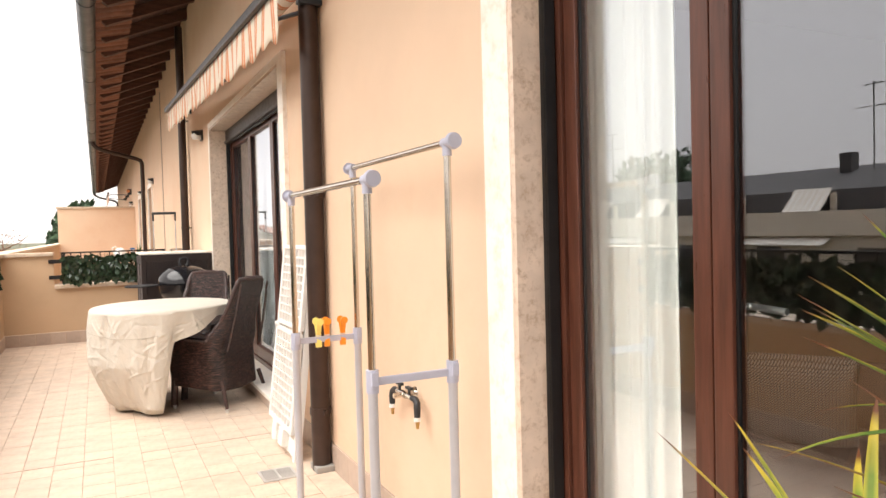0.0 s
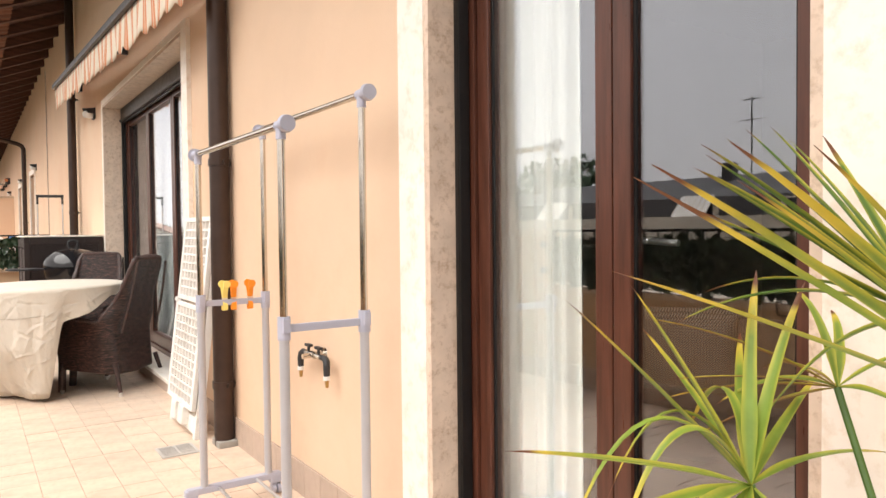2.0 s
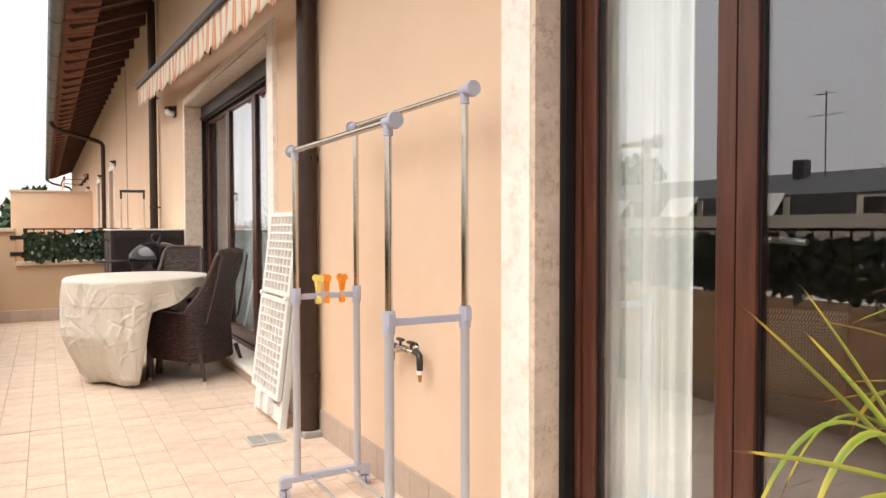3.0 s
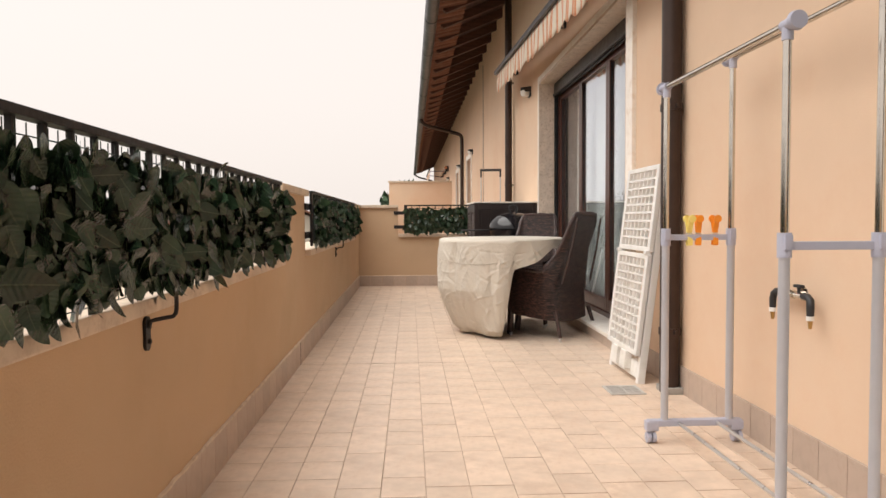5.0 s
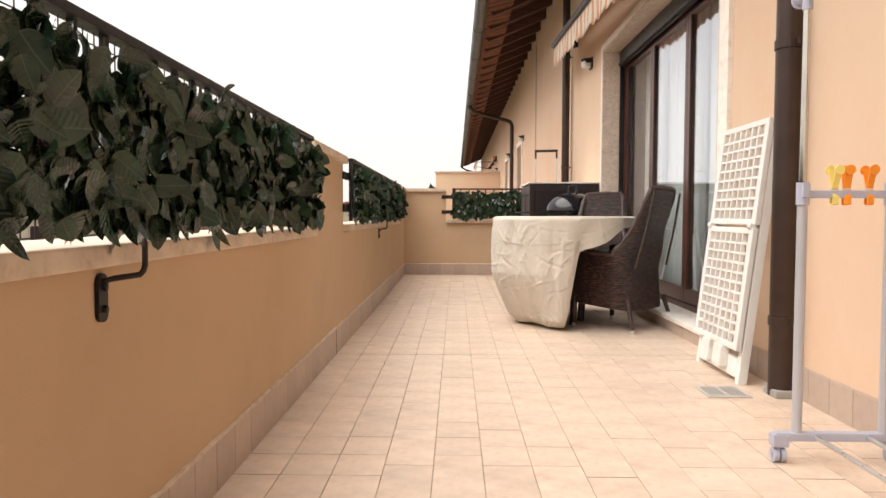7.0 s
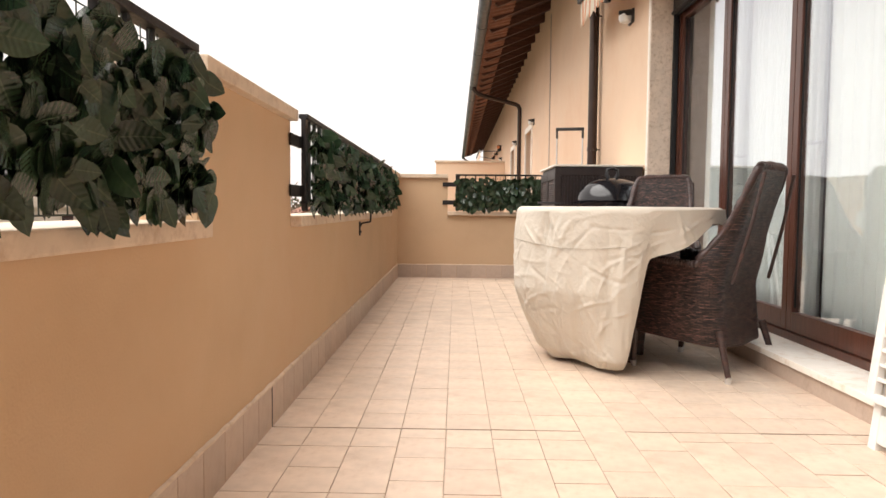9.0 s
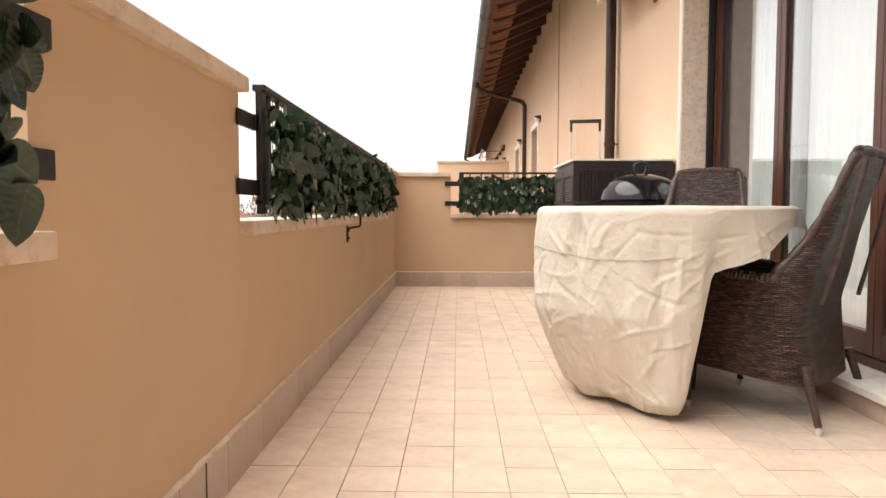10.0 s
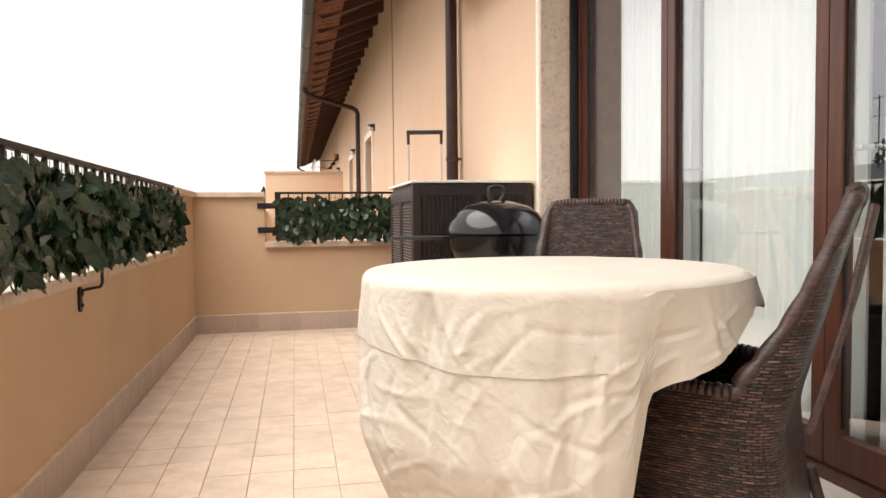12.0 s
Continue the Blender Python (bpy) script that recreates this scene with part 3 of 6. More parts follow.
def glazed(name, y0, y1, cuts, label, depth=0.12):
    """A wooden door set: frame, leaves with panes, shutter box."""
    fx = WX + depth
    d = thing(name, label, "glazed door", kind="structure")
    bm = bmn()
    a, b = y0 + 0.025, y1 - 0.025
    top = HEAD - 0.085
    for s in (((fx, a, 0.112), (fx + 0.07, a + 0.05, top)), ((fx, b - 0.05, 0.112), (fx + 0.07, b, top)), ((fx, a + 0.05, top - 0.06), (fx + 0.07, b - 0.05, top)), ((fx, a + 0.05, 0.112), (fx + 0.07, b - 0.05, 0.155))):
        box(bm, *s, bevel=0.004)
    part("door_frame", bm, WOODF, d, "dark varnished wooden frame", kind="structure")
    bm = bmn()
    for yy in (a + 0.0, b - 0.03):
        box(bm, (fx - 0.045, yy, 0.112), (fx - 0.005, yy + 0.03, top + 0.02), 0.003)
        box(bm, (fx - 0.03, yy + 0.008, 0.112), (fx - 0.047, yy + 0.012, top))
    part("shutter_guide", bm, DARKM, d, "black metal roller shutter guide")
    bm = bmn()
    box(bm, (fx - 0.05, a, HEAD - 0.135), (fx - 0.004, b, HEAD - 0.026), 0.006)
    rod(bm, (fx - 0.046, a, HEAD - 0.155), (fx - 0.046, b, HEAD - 0.155), 0.018, seg=12)
    box(bm, (fx - 0.034, a, HEAD - 0.185), (fx - 0.012, b, HEAD - 0.133), 0.003)
    part("shutter", bm, DARKM, d, "rolled-up dark roller shutter edge")
    edges = [a + 0.05] + list(cuts) + [b - 0.05]
    for k in range(len(edges) - 1):
        p, q = edges[k] + 0.002, edges[k + 1] - 0.002
        x0 = fx + 0.012
        st = 0.058
        leaf = part("door_leaf", box(box(box(box(bmn(), (x0, p, 0.16), (x0 + 0.05, p + st, top - 0.065), 0.005), (x0, q - st, 0.16), (x0 + 0.05, q, top - 0.065), 0.005),
                    (x0, p + st, 0.16), (x0 + 0.05, q - st, 0.265), 0.005), (x0, p + st, top - 0.135), (x0 + 0.05, q - st, top - 0.065), 0.005), WOODF, d, "varnished dark wooden door leaf")
        pane = part("pane", box(bmn(), (x0 + 0.022, p + st - 0.005, 0.26), (x0 + 0.028, q - st + 0.005, top - 0.13)), GLASS, leaf, "clear reflective glass pane")
        pane.visible_shadow = False
        if k < len(edges) - 2:
            bm = bmn(); box(bm, (x0 + 0.05, q - 0.04, 1.10), (x0 + 0.058, q - 0.015, 1.25), 0.003)
            tube(bm, [(x0 + 0.055, q - 0.028, 1.19), (x0 + 0.09, q - 0.028, 1.19), (x0 + 0.097, q - 0.035, 1.19), (x0 + 0.097, q - 0.13, 1.185)], 0.009, 8)
            part("door_handle", bm, ALU, leaf, "satin metal lever handle", smooth=True)
        bm = bmn()
        for s in (((x0 + 0.012, p + st, 0.29), (x0 + 0.021, p + st + 0.008, top - 0.15)), ((x0 + 0.012, q - st - 0.008, 0.29), (x0 + 0.021, q - st, top - 0.15))):
            box(bm, *s)
        part("gasket", bm, DARKM, leaf)
    return d


door_1 = glazed("door_1", D1[0], D1[1], [2.945], "closed glazed door with dark varnished wooden frame")
door_2 = glazed("door_2", D2[0], D2[1], [7.95, 8.94], "closed three-part glazed door with dark varnished wooden frame", 0.20)
casing("casing_1", *D1, HEAD, door_1, w=0.14, near=0.30, far=0.16)
casing("casing_2", *D2, HEAD, door_2, depth=0.20)
boxes("door_sill", [((WX - 0.045, D2[0] - 0.05, 0.08), (WX + 0.3, D2[1] + 0.05, 0.112))], MARBLE, 0.005, label="pale marble threshold slab below the wide door")
boxes("door_sill_riser", [((WX - 0.03, D2[0] - 0.05, -0.008), (WX + 0.3, D2[1] + 0.05, 0.08))], SKIRT, label="tiled riser below the threshold")
boxes("door_sill", [((WX - 0.045, D1[0] - 0.05, 0.08), (WX + 0.2, D1[1] + 0.05, 0.112))], MARBLE, 0.005, label="pale marble threshold slab below the near door")
boxes("door_sill_riser", [((WX - 0.03, D1[0] - 0.05, -0.008), (WX + 0.2, D1[1] + 0.05, 0.08))], SKIRT, label="tiled riser below the threshold")


def curtain(y0, y1, x, label, n=9, amp=0.028, z0=0.10, z1=2.62):
    rr = random.Random(int(y0 * 100)); ph = [rr.uniform(0, 6) for _ in range(4)]
    def f(u, v):
        s = u * n * 2 * math.pi
        yv = y0 + (y1 - y0) * u
        a = amp * (0.7 + 0.3 * math.sin(3 * u + ph[0])) * (0.75 + 0.35 * v)
        return (x + a * math.sin(s + 0.7 * math.sin(2 * math.pi * u * 3 + ph[1])) + 0.01 * math.sin(s * 2.3 + ph[2]), yv + 0.012 * math.sin(s + ph[3]) * (1 - v), z1 + (z0 - z1) * v)
    o = part("curtain", sheet(bmn(), f, int(n * 18), 12, 0.002), CURTAIN, None, label, smooth="all")
    return tagged(o, category="curtain", group="curtains indoors")


curtain(3.21, 3.575, 2.60, "long white sheer curtain drawn to one side behind the near door", 4, 0.026)
curtain(6.72, 7.90, 2.70, "long white sheer curtain closed behind the wide door", 9)
curtain(7.96, 8.90, 2.70, "long white sheer curtain closed behind the wide door", 10)
curtain(8.95, 9.73, 2.70, "long white sheer curtain closed behind the wide door", 8)

# neighbours' doors: casings, leaf and lamp
for i, (a, b, z0, z1) in enumerate(OPEN[2:]):
    d = thing("neighbour_door", "closed neighbour's door with pale marble casing", "door", "doors along the house", kind="")
    bm = bmn()
    for s in (((WX - 0.03, a - 0.12, 0), (WX, a, z1 + 0.12)), ((WX - 0.03, b, 0), (WX, b + 0.12, z1 + 0.12)), ((WX - 0.03, a, z1), (WX, b, z1 + 0.12))):
        box(bm, *s)
    part("casing", bm, MARBLE, d)
    part("leaf", box(bmn(), (WX + 0.14, a, 0), (WX + 0.2, b, z1)), WOODF, d)
    part("pane", box(bmn(), (WX + 0.13, a + 0.12, 0.2), (WX + 0.138, b - 0.12, z1 - 0.12)), DGLASS, d)


# ---- lamps, pipes, awning ----
def wall_lamp(y, z, first=None):
    t = thing("wall_lamp", "small black wall lamp with a white glass face, switched off", "lamp", "wall lamps", at=pose(WX, y, z))
    bm = bmn()
    def f(u, v):
        a = math.pi * u; r = 0.085
        return (-0.004 - 0.12 * v * (0.6 + 0.4 * math.sin(a)), r * math.cos(a), -0.02 + 0.075 * math.sin(a) * (1 - 0.25 * v))
    sheet(bm, f, 14, 4, 0.006)
    box(bm, (-0.02, -0.08, -0.075), (0, 0.08, 0.05), 0.004)
    part("hood", bm, BLACKP, t, smooth=True)
    bm = bmn(); lathe(bm, [(0.001, -0.07), (0.05, -0.062), (0.068, -0.03), (0.066, 0.0), (0.03, 0.02)], (-0.06, 0, 0), 20)
    part("glass", bm, WHITEP, t, "white frosted glass", smooth=True)
    return t


lamp = wall_lamp(10.72, 2.63)
for yy, zz in ((18.9, 2.66), (23.2, 2.62), (29.2, 2.6)):
    copy_thing(lamp, pose(WX, yy, zz))


def downpipe(x, y, z0, z1, label, r=0.05, joins=(1.9,), elbow=None):
    t = thing("downpipe", label, "pipe", "rainwater pipes")
    part("pipe", rod(bmn(), (x, y, z0), (x, y, z1), r, seg=20), PIPE, t, smooth=True)
    for z in joins:
        bm = bmn(); rod(bm, (x, y, z - 0.02), (x, y, z + 0.02), r + 0.006, seg=20); rod(bm, (x, y, z), (WX, y, z), 0.008)
        box(bm, (x + 0.0, y - r - 0.03, z - 0.012), (x + 0.012, y - r, z + 0.012))
        part("clamp", bm, PIPE, t)
    if elbow:
        part("elbow", tube(bmn(), elbow, r, 16), PIPE, t, smooth=True)
    return t


downpipe(2.254, 5.695, 0.0, 4.2, "brown metal rainwater pipe down to the tiled floor", 0.056, (0.35, 1.62, 3.1))
downpipe(2.235, 12.10, 0.0, 4.3, "brown metal rainwater pipe on the peach wall", 0.052, (1.5, 3.0))
downpipe(2.25, 21.6, 0.0, 3.22, "dark rainwater pipe bending up to the gutter", 0.05, (1.5,), [(2.25, 21.6, 3.2), (2.25, 21.6, 3.3), (2.21, 21.6, 3.38), (2.13, 21.6, 3.42), (1.35, 21.6, 3.62), (1.2, 21.6, 3.68), (1.12, 21.6, 3.76), (1.10, 21.6, 3.86)])
downpipe(2.25, 45.5, 0.0, 3.22, "dark rainwater pipe at the house end", 0.05, (1.5,), [(2.25, 45.5, 3.2), (2.25, 45.5, 3.3), (2.13, 45.5, 3.42), (1.35, 45.5, 3.62), (1.12, 45.5, 3.76), (1.10, 45.5, 3.86)])
boxes("pipe_foot", [((2.20, 5.62, -0.004), (2.31, 5.76, 0.035))], CONC, 0.01, label="crumbly mortar collar at the pipe's foot")


def awning(y0, y1, x, z, label, material=None, at=None):
    m = material or AWN
    t = thing("awning", label, "awning", "awnings along the house", at=at)
    if at:
        x += WX
    n = max(6, int((y1 - y0) / 0.21) * 8)
    per = 0.21
    def f(u, v):
        yy = y0 + (y1 - y0) * u
        sc = 0.045 * abs(math.sin(math.pi * (yy / per)))
        ht = 0.225 + sc
        return (x + 0.012 * math.sin(yy * 9.1) * v + 0.006 * math.sin(yy * 23) * v, yy, z - ht * v)
    part("valance", sheet(bmn(), f, n, 5, 0.002), m, t, "orange and cream striped scalloped valance", smooth="all")
    bm = bmn(); box(bm, (x - 0.035, y0 - 0.02, z - 0.005), (x + 0.03, y1 + 0.02, z + 0.05), 0.01)
    part("front_bar", bm, DARKM, t, "dark metal front bar")
    bm = bmn(); rod(bm, (WX - 0.12, y0, z + 0.10), (WX - 0.12, y1, z + 0.10), 0.055, seg=16)
    part("roll", bm, m, t, smooth=True)
    for yy in (y0 + 0.15, (y0 + y1) / 2, y1 - 0.15):
        part("bracket", box(box(bmn(), (WX - 0.14, yy - 0.03, z - 0.02), (WX, yy + 0.03, z + 0.18), 0.004), (WX - 0.14, yy - 0.02, z), (WX - 0.1, yy + 0.02, z + 0.03)), GUTTER, t)
    for a, b in ((y0 + 0.2, y0 + 1.6), (y1 - 0.2, y1 - 1.6)):
        bm = bmn(); tube(bm, [(WX - 0.05, a, z - 0.03), (x + 0.10, (a + b) / 2, z + 0.02), (x + 0.03, b, z + 0.01)], 0.014)
        part("folding_arm", bm, GUTTER, t, smooth=True)
    return t


aw0 = awning(-3.35, 3.0, 2.03 - WX, 0.0, "retracted awning with an orange and cream striped scalloped valance", at=Matrix.Translation((0, 8.85, 2.90)) @ Matrix.Rotation(radians(3.2), 4, "X"))
awning(29.5, 34.0, 1.55, 2.95, "neighbour's striped awning partly let down", AWN)


# ---- railings and artificial hedge ----
def railing(axis, a, b, off, label):
    """Bars across a parapet opening; axis y: along the side parapet, x: along the end one."""
    t = thing("railing", label, "railing", "parapet railings")
    def P(s, d, z):
        return (d, s, z) if axis == "y" else (s, YF - d, z)
    def bx(s0, s1, d0, d1, z0, z1, bv=0.003):
        p, q = P(s0, d0, z0), P(s1, d1, z1)
        return box(bmn(), [min(i, j) for i, j in zip(p, q)], [max(i, j) for i, j in zip(p, q)], bv)
    part("top_rail", bx(a, b, off - 0.02, off + 0.02, 1.195, 1.215), IRON, t)
    part("bottom_rail", bx(a, b, off - 0.015, off + 0.015, 0.83, 0.845), IRON, t)
    part("end_post", bx(a, a + 0.05, off - 0.01, off + 0.01, 0.80, 1.2), IRON, t)
    part("end_post", bx(b - 0.05, b, off - 0.01, off + 0.01, 0.80, 1.2), IRON, t)
    n = int((b - a) / 0.115)
    for k in range(1, n):
        s = a + (b - a) * k / n
        part("baluster", bx(s - 0.007, s + 0.007, off - 0.007, off + 0.007, 0.845, 1.195, 0), IRON, t)
    for s, sg in ((a, -1), (b, 1)):
        for z in (0.86, 1.07):
            lo, hi = (s - 0.15, s + 0.03) if sg < 0 else (s - 0.03, s + 0.15)
            bm = bx(lo, hi, 0.004, 0.014, z, z + 0.05, 0.003)
            e0, e1 = (s, s + 0.02) if sg < 0 else (s - 0.02, s)
            p, q = P(e0, min(off, 0.004), z), P(e1, max(off, 0.014), z + 0.05)
            box(bm, [min(i, j) for i, j in zip(p, q)], [max(i, j) for i, j in zip(p, q)])
            part("bracket", bm, IRON, t)
    return t


RAIL_OFF = 0.03
railing("y", O1[0] + 0.1, O1[1] - 0.10, RAIL_OFF, "black iron railing in the side parapet, overgrown with artificial ivy")
railing("y", O2[0] + 0.11, O2[1] - 0.10, RAIL_OFF, "black iron railing in the side parapet behind artificial ivy")
railing("x", O3[0] + 0.09, O3[1] - 0.09, RAIL_OFF, "black iron railing in the end parapet behind artificial ivy")


def leaf_mesh(L, W, curl, fold):
    me = bpy.data.meshes.new("leaf"); bm = bmn()
    prof = ((0.0, 0.10), (0.05, 0.52), (0.16, 0.86), (0.30, 1.0), (0.46, 1.0), (0.62, 0.90), (0.77, 0.70), (0.90, 0.38), (1.0, 0.0))
    rows = []
    for s, wv in prof:
        z = -curl * s * s + 0.012 * math.sin(s * 17 + W * 900)
        rows.append([bm.verts.new((x * W * wv, s * L, z * L + fold * abs(x) * W * wv)) for x in ((-1, 0, 1) if 0 < wv else (0,))])
    for A, B in zip(rows, rows[1:]):
        if len(B) == 3:
            bm.faces.new((A[0], A[1], B[1], B[0])); bm.faces.new((A[1], A[2], B[2], B[1]))
        else:
            bm.faces.new((A[0], A[1], B[0])); bm.faces.new((A[1], A[2], B[0]))
    uvl = bm.loops.layers.uv.new("UVMap")
    for fc in bm.faces:
        for lp in fc.loops:
            lp[uvl].uv = (lp.vert.co.x / W, lp.vert.co.y / L)
    bm.to_mesh(me); bm.free(); me.materials.append(LEAF); me.shade_smooth()
    return me


LEAVES = [leaf_mesh(L, W, c, f) for L, W, c, f in ((0.094, 0.033, 0.30, 0.16), (0.084, 0.032, 0.12, 0.24), (0.100, 0.034, 0.45, 0.10), (0.078, 0.030, -0.12, 0.28), (0.088, 0.035, 0.22, 0.05))]


def leaf_pose(rr, axis, s, d, z):
    out = Matrix.Rotation(radians(90), 4, "Z") if axis == "y" else Matrix.Identity(4)
    # leaf lies in the panel's plane, tip downward, tilted outward
    face = Matrix.Rotation(radians(-90), 4, "X")
    tilt = Matrix.Rotation(radians(rr.gauss(20, 13)), 4, "X") @ Matrix.Rotation(radians(rr.gauss(0, 22)), 4, "Y")
    spin = Matrix.Rotation(radians(rr.gauss(0, 48)), 4, "Z")
    p = (d, s, z) if axis == "y" else (s, YF - d, z)
    return Matrix.Translation(p) @ out @ face @ tilt @ spin @ Matrix.Scale(rr.uniform(0.58, 0.94), 4)


def hedge(axis, a, b, label, near=None, seed=1, dens=470, d0=0.055, z0=0.80, z1=1.185):
    rr = random.Random(seed)
    t = thing("artificial_hedge", label, "artificial hedge", "ivy screens on the railings")
    bm = bmn()
    s = a
    while s < b:
        p, q = ((d0 - 0.012, s, z0), (d0 - 0.012, s, z1)) if axis == "y" else ((s, YF - d0 + 0.012, z0), (s, YF - d0 + 0.012, z1))
        rod(bm, p, q, 0.0016, seg=4, caps=False); s += 0.04
    z = z0
    while z < z1:
        p, q = ((d0 - 0.012, a, z), (d0 - 0.012, b, z)) if axis == "y" else ((a, YF - d0 + 0.012, z), (b, YF - d0 + 0.012, z))
        rod(bm, p, q, 0.0016, seg=4, caps=False); z += 0.04
    part("wire_mesh", bm, GREENWIRE, t, "green wire netting", kind="stuff")
    n = int((b - a) * (z1 - z0) * dens)
    V, F = [], []
    made = 0
    lows = [([v.co.copy() for v in me.vertices], [tuple(p.vertices) for p in me.polygons], [tuple(q.uv) for q in me.uv_layers[0].data]) for me in LEAVES]
    UV = []
    for k in range(n):
        s = rr.uniform(a - 0.02, b + 0.02); z = rr.uniform(z0 + 0.03, z1 - 0.025)
        lay = rr.random(); d = d0 + 0.045 * lay
        if rr.random() < 0.02:
            z += 0.03
        m = leaf_pose(rr, axis, s, d, z); i = rr.randrange(len(LEAVES))
        if near and near[0] < s < near[1] and lay > near[2] and made < 300:
            o = new("leaf", LEAVES[i]); o.parent = t; o.matrix_basis = m; made += 1
        else:
            base = len(V); V += [m @ c for c in lows[i][0]]; F += [tuple(base + x for x in f) for f in lows[i][1]]; UV += lows[i][2]
    me = bpy.data.meshes.new("foliage"); me.from_pydata([tuple(v) for v in V], [], F); me.materials.append(LEAF); me.shade_smooth()
    me.uv_layers.new(name="UVMap").data.foreach_set("uv", [c for q in UV for c in q])
    o = new("foliage", me); o.parent = t; tagged(o, kind="stuff")
    return t


hedge("y", O1[0] + 0.05, O1[1] - 0.17, "dense dark green artificial ivy screen on the side railing", (2.9, 5.9, 0.45), 3, 1850)
hedge("y", O2[0] + 0.19, O2[1] - 0.05, "dark green artificial ivy screen on the side railing beyond the pier", (6.9, 8.6, 0.3), 4, 1450)
hedge("x", O3[0] + 0.13, O3[1] - 0.02, "flat dark green artificial ivy screen on the end railing", (0.6, 1.6, 0.4), 5, 1900, 0.045)


def planter_hook(y):
    t = thing("planter_bracket", "bent black iron planter bracket hooked over the parapet sill", "bracket", "planter brackets")
    bm = bmn()
    x1 = 0.078
    bars = tube(bmn(), [(x1, y + 0.042, 0.96), (x1, y + 0.042, 0.735), (x1 - 0.002, y + 0.039, 0.722), (x1 - 0.006, y + 0.03, 0.714), (0.03, y + 0.005, 0.708), (0.016, y, 0.704), (0.013, y, 0.69)], 0.0065, 8)
    part("arm", bars, IRON, t, smooth=True)
    bm = bmn(); rod(bm, (0.001, y, 0.637), (0.010, y, 0.637), 0.019, seg=18); rod(bm, (0.001, y, 0.70), (0.010, y, 0.70), 0.019, seg=18)
    box(bm, (0.001, y - 0.0187, 0.638), (0.0098, y + 0.0187, 0.70))
    for z in (0.645, 0.69):
        rod(bm, (0.008, y, z), (0.018, y, z), 0.009, 0.007, seg=6)
    part("wall_plate", bm, IRON, t, "rusty iron wall plate with two bolts")
    return t


planter_hook(3.85); planter_hook(9.0); planter_hook(0.8)


# ---- clothes rack ----
def rack():
    t = thing("clothes_rack", "chrome and grey double-rail garment rack on castors", "clothes rack")
    XF, XB = 1.893, 2.185
    YA, YB = 4.80, 3.83
    zt, zm = 1.565, 0.92
    for y, near in ((YA, 0), (YB, 1)):
        for x, top in ((XF, zt), (XB, zt + 0.128)):
            part("lower_post", rod(bmn(), (x, y, 0.10), (x, y, zm), 0.0165, seg=16), GREYT, t, "grey painted steel tube", smooth=True)
            part("upper_post", rod(bmn(), (x, y, zm), (x, y, top), 0.0125, seg=16), CHROME, t, "chromed steel tube", smooth=True)
            bm = bmn(); rod(bm, (x, y, zm - 0.045), (x, y, zm + 0.03), 0.021, seg=16)
            box(bm, (x - 0.012, y - 0.028, zm - 0.02), (x + 0.012, y - 0.015, zm + 0.025), 0.003)
            part("clamp", bm, GREYP, t, smooth=True)
            bm = bmn(); rod(bm, (x, y, top - 0.045), (x, y, top - 0.005), 0.0165, seg=16); rod(bm, (x, y - 0.02, top), (x, y + 0.02, top), 0.018, seg=16)
            part("elbow", bm, GREYP, t, smooth=True)
            s = -1 if near else 1
            bm = bmn(); rod(bm, (x, y + s * 0.02, top), (x, y + s * 0.045, top), 0.019, 0.019, 20); rod(bm, (x, y + s * 0.045, top), (x, y + s * 0.062, top), 0.029, 0.026, 24)
            part("end_cap", bm, GREYP, t, "round grey plastic end cap", smooth=True)
        bm = bmn(); box(bm, (XF + 0.015, y - 0.008, zm - 0.022), (XB - 0.015, y + 0.008, zm + 0.004), 0.004)
        part("crossbar", bm, GREYP, t)
        bm = bmn()
        box(bm, (XF - 0.075, y - 0.018, 0.075), (XB + 0.055, y + 0.018, 0.105), 0.008)
        box(bm, (XF - 0.085, y - 0.02, 0.055), (XF - 0.03, y + 0.02, 0.10), 0.008); box(bm, (XB + 0.005, y - 0.02, 0.055), (XB + 0.06, y + 0.02, 0.10), 0.008)
        part("foot_bar", bm, GREYP, t, "grey plastic foot")
        for x in (XF - 0.06, XB + 0.035):
            bm = bmn(); rod(bm, (x - 0.02, y, 0.026), (x - 0.004, y, 0.026), 0.024, seg=18); rod(bm, (x + 0.004, y, 0.026), (x + 0.02, y, 0.026), 0.024, seg=18)
            rod(bm, (x, y, 0.026), (x, y, 0.06), 0.007, seg=8); rod(bm, (x - 0.02, y, 0.026), (x + 0.02, y, 0.026), 0.006, seg=8)
            part("castor", bm, GREYP, t, "twin-wheel grey castor", smooth=True)
    for x, top in ((XF, zt), (XB, zt + 0.128)):
        part("hanging_rail", rod(bmn(), (x, YB - 0.02, top), (x, YA + 0.02, top), 0.0125, seg=16), CHROME, t, "chromed steel rail", smooth=True)
        part("long_tube", rod(bmn(), (x + (0.06 if x == XF else -0.06), YB, 0.09), (x + (0.06 if x == XF else -0.06), YA, 0.09), 0.008, seg=12), ALU, t, smooth=True)
    return XF, XB, YA, zm


XF, XB, YA, ZM = rack()


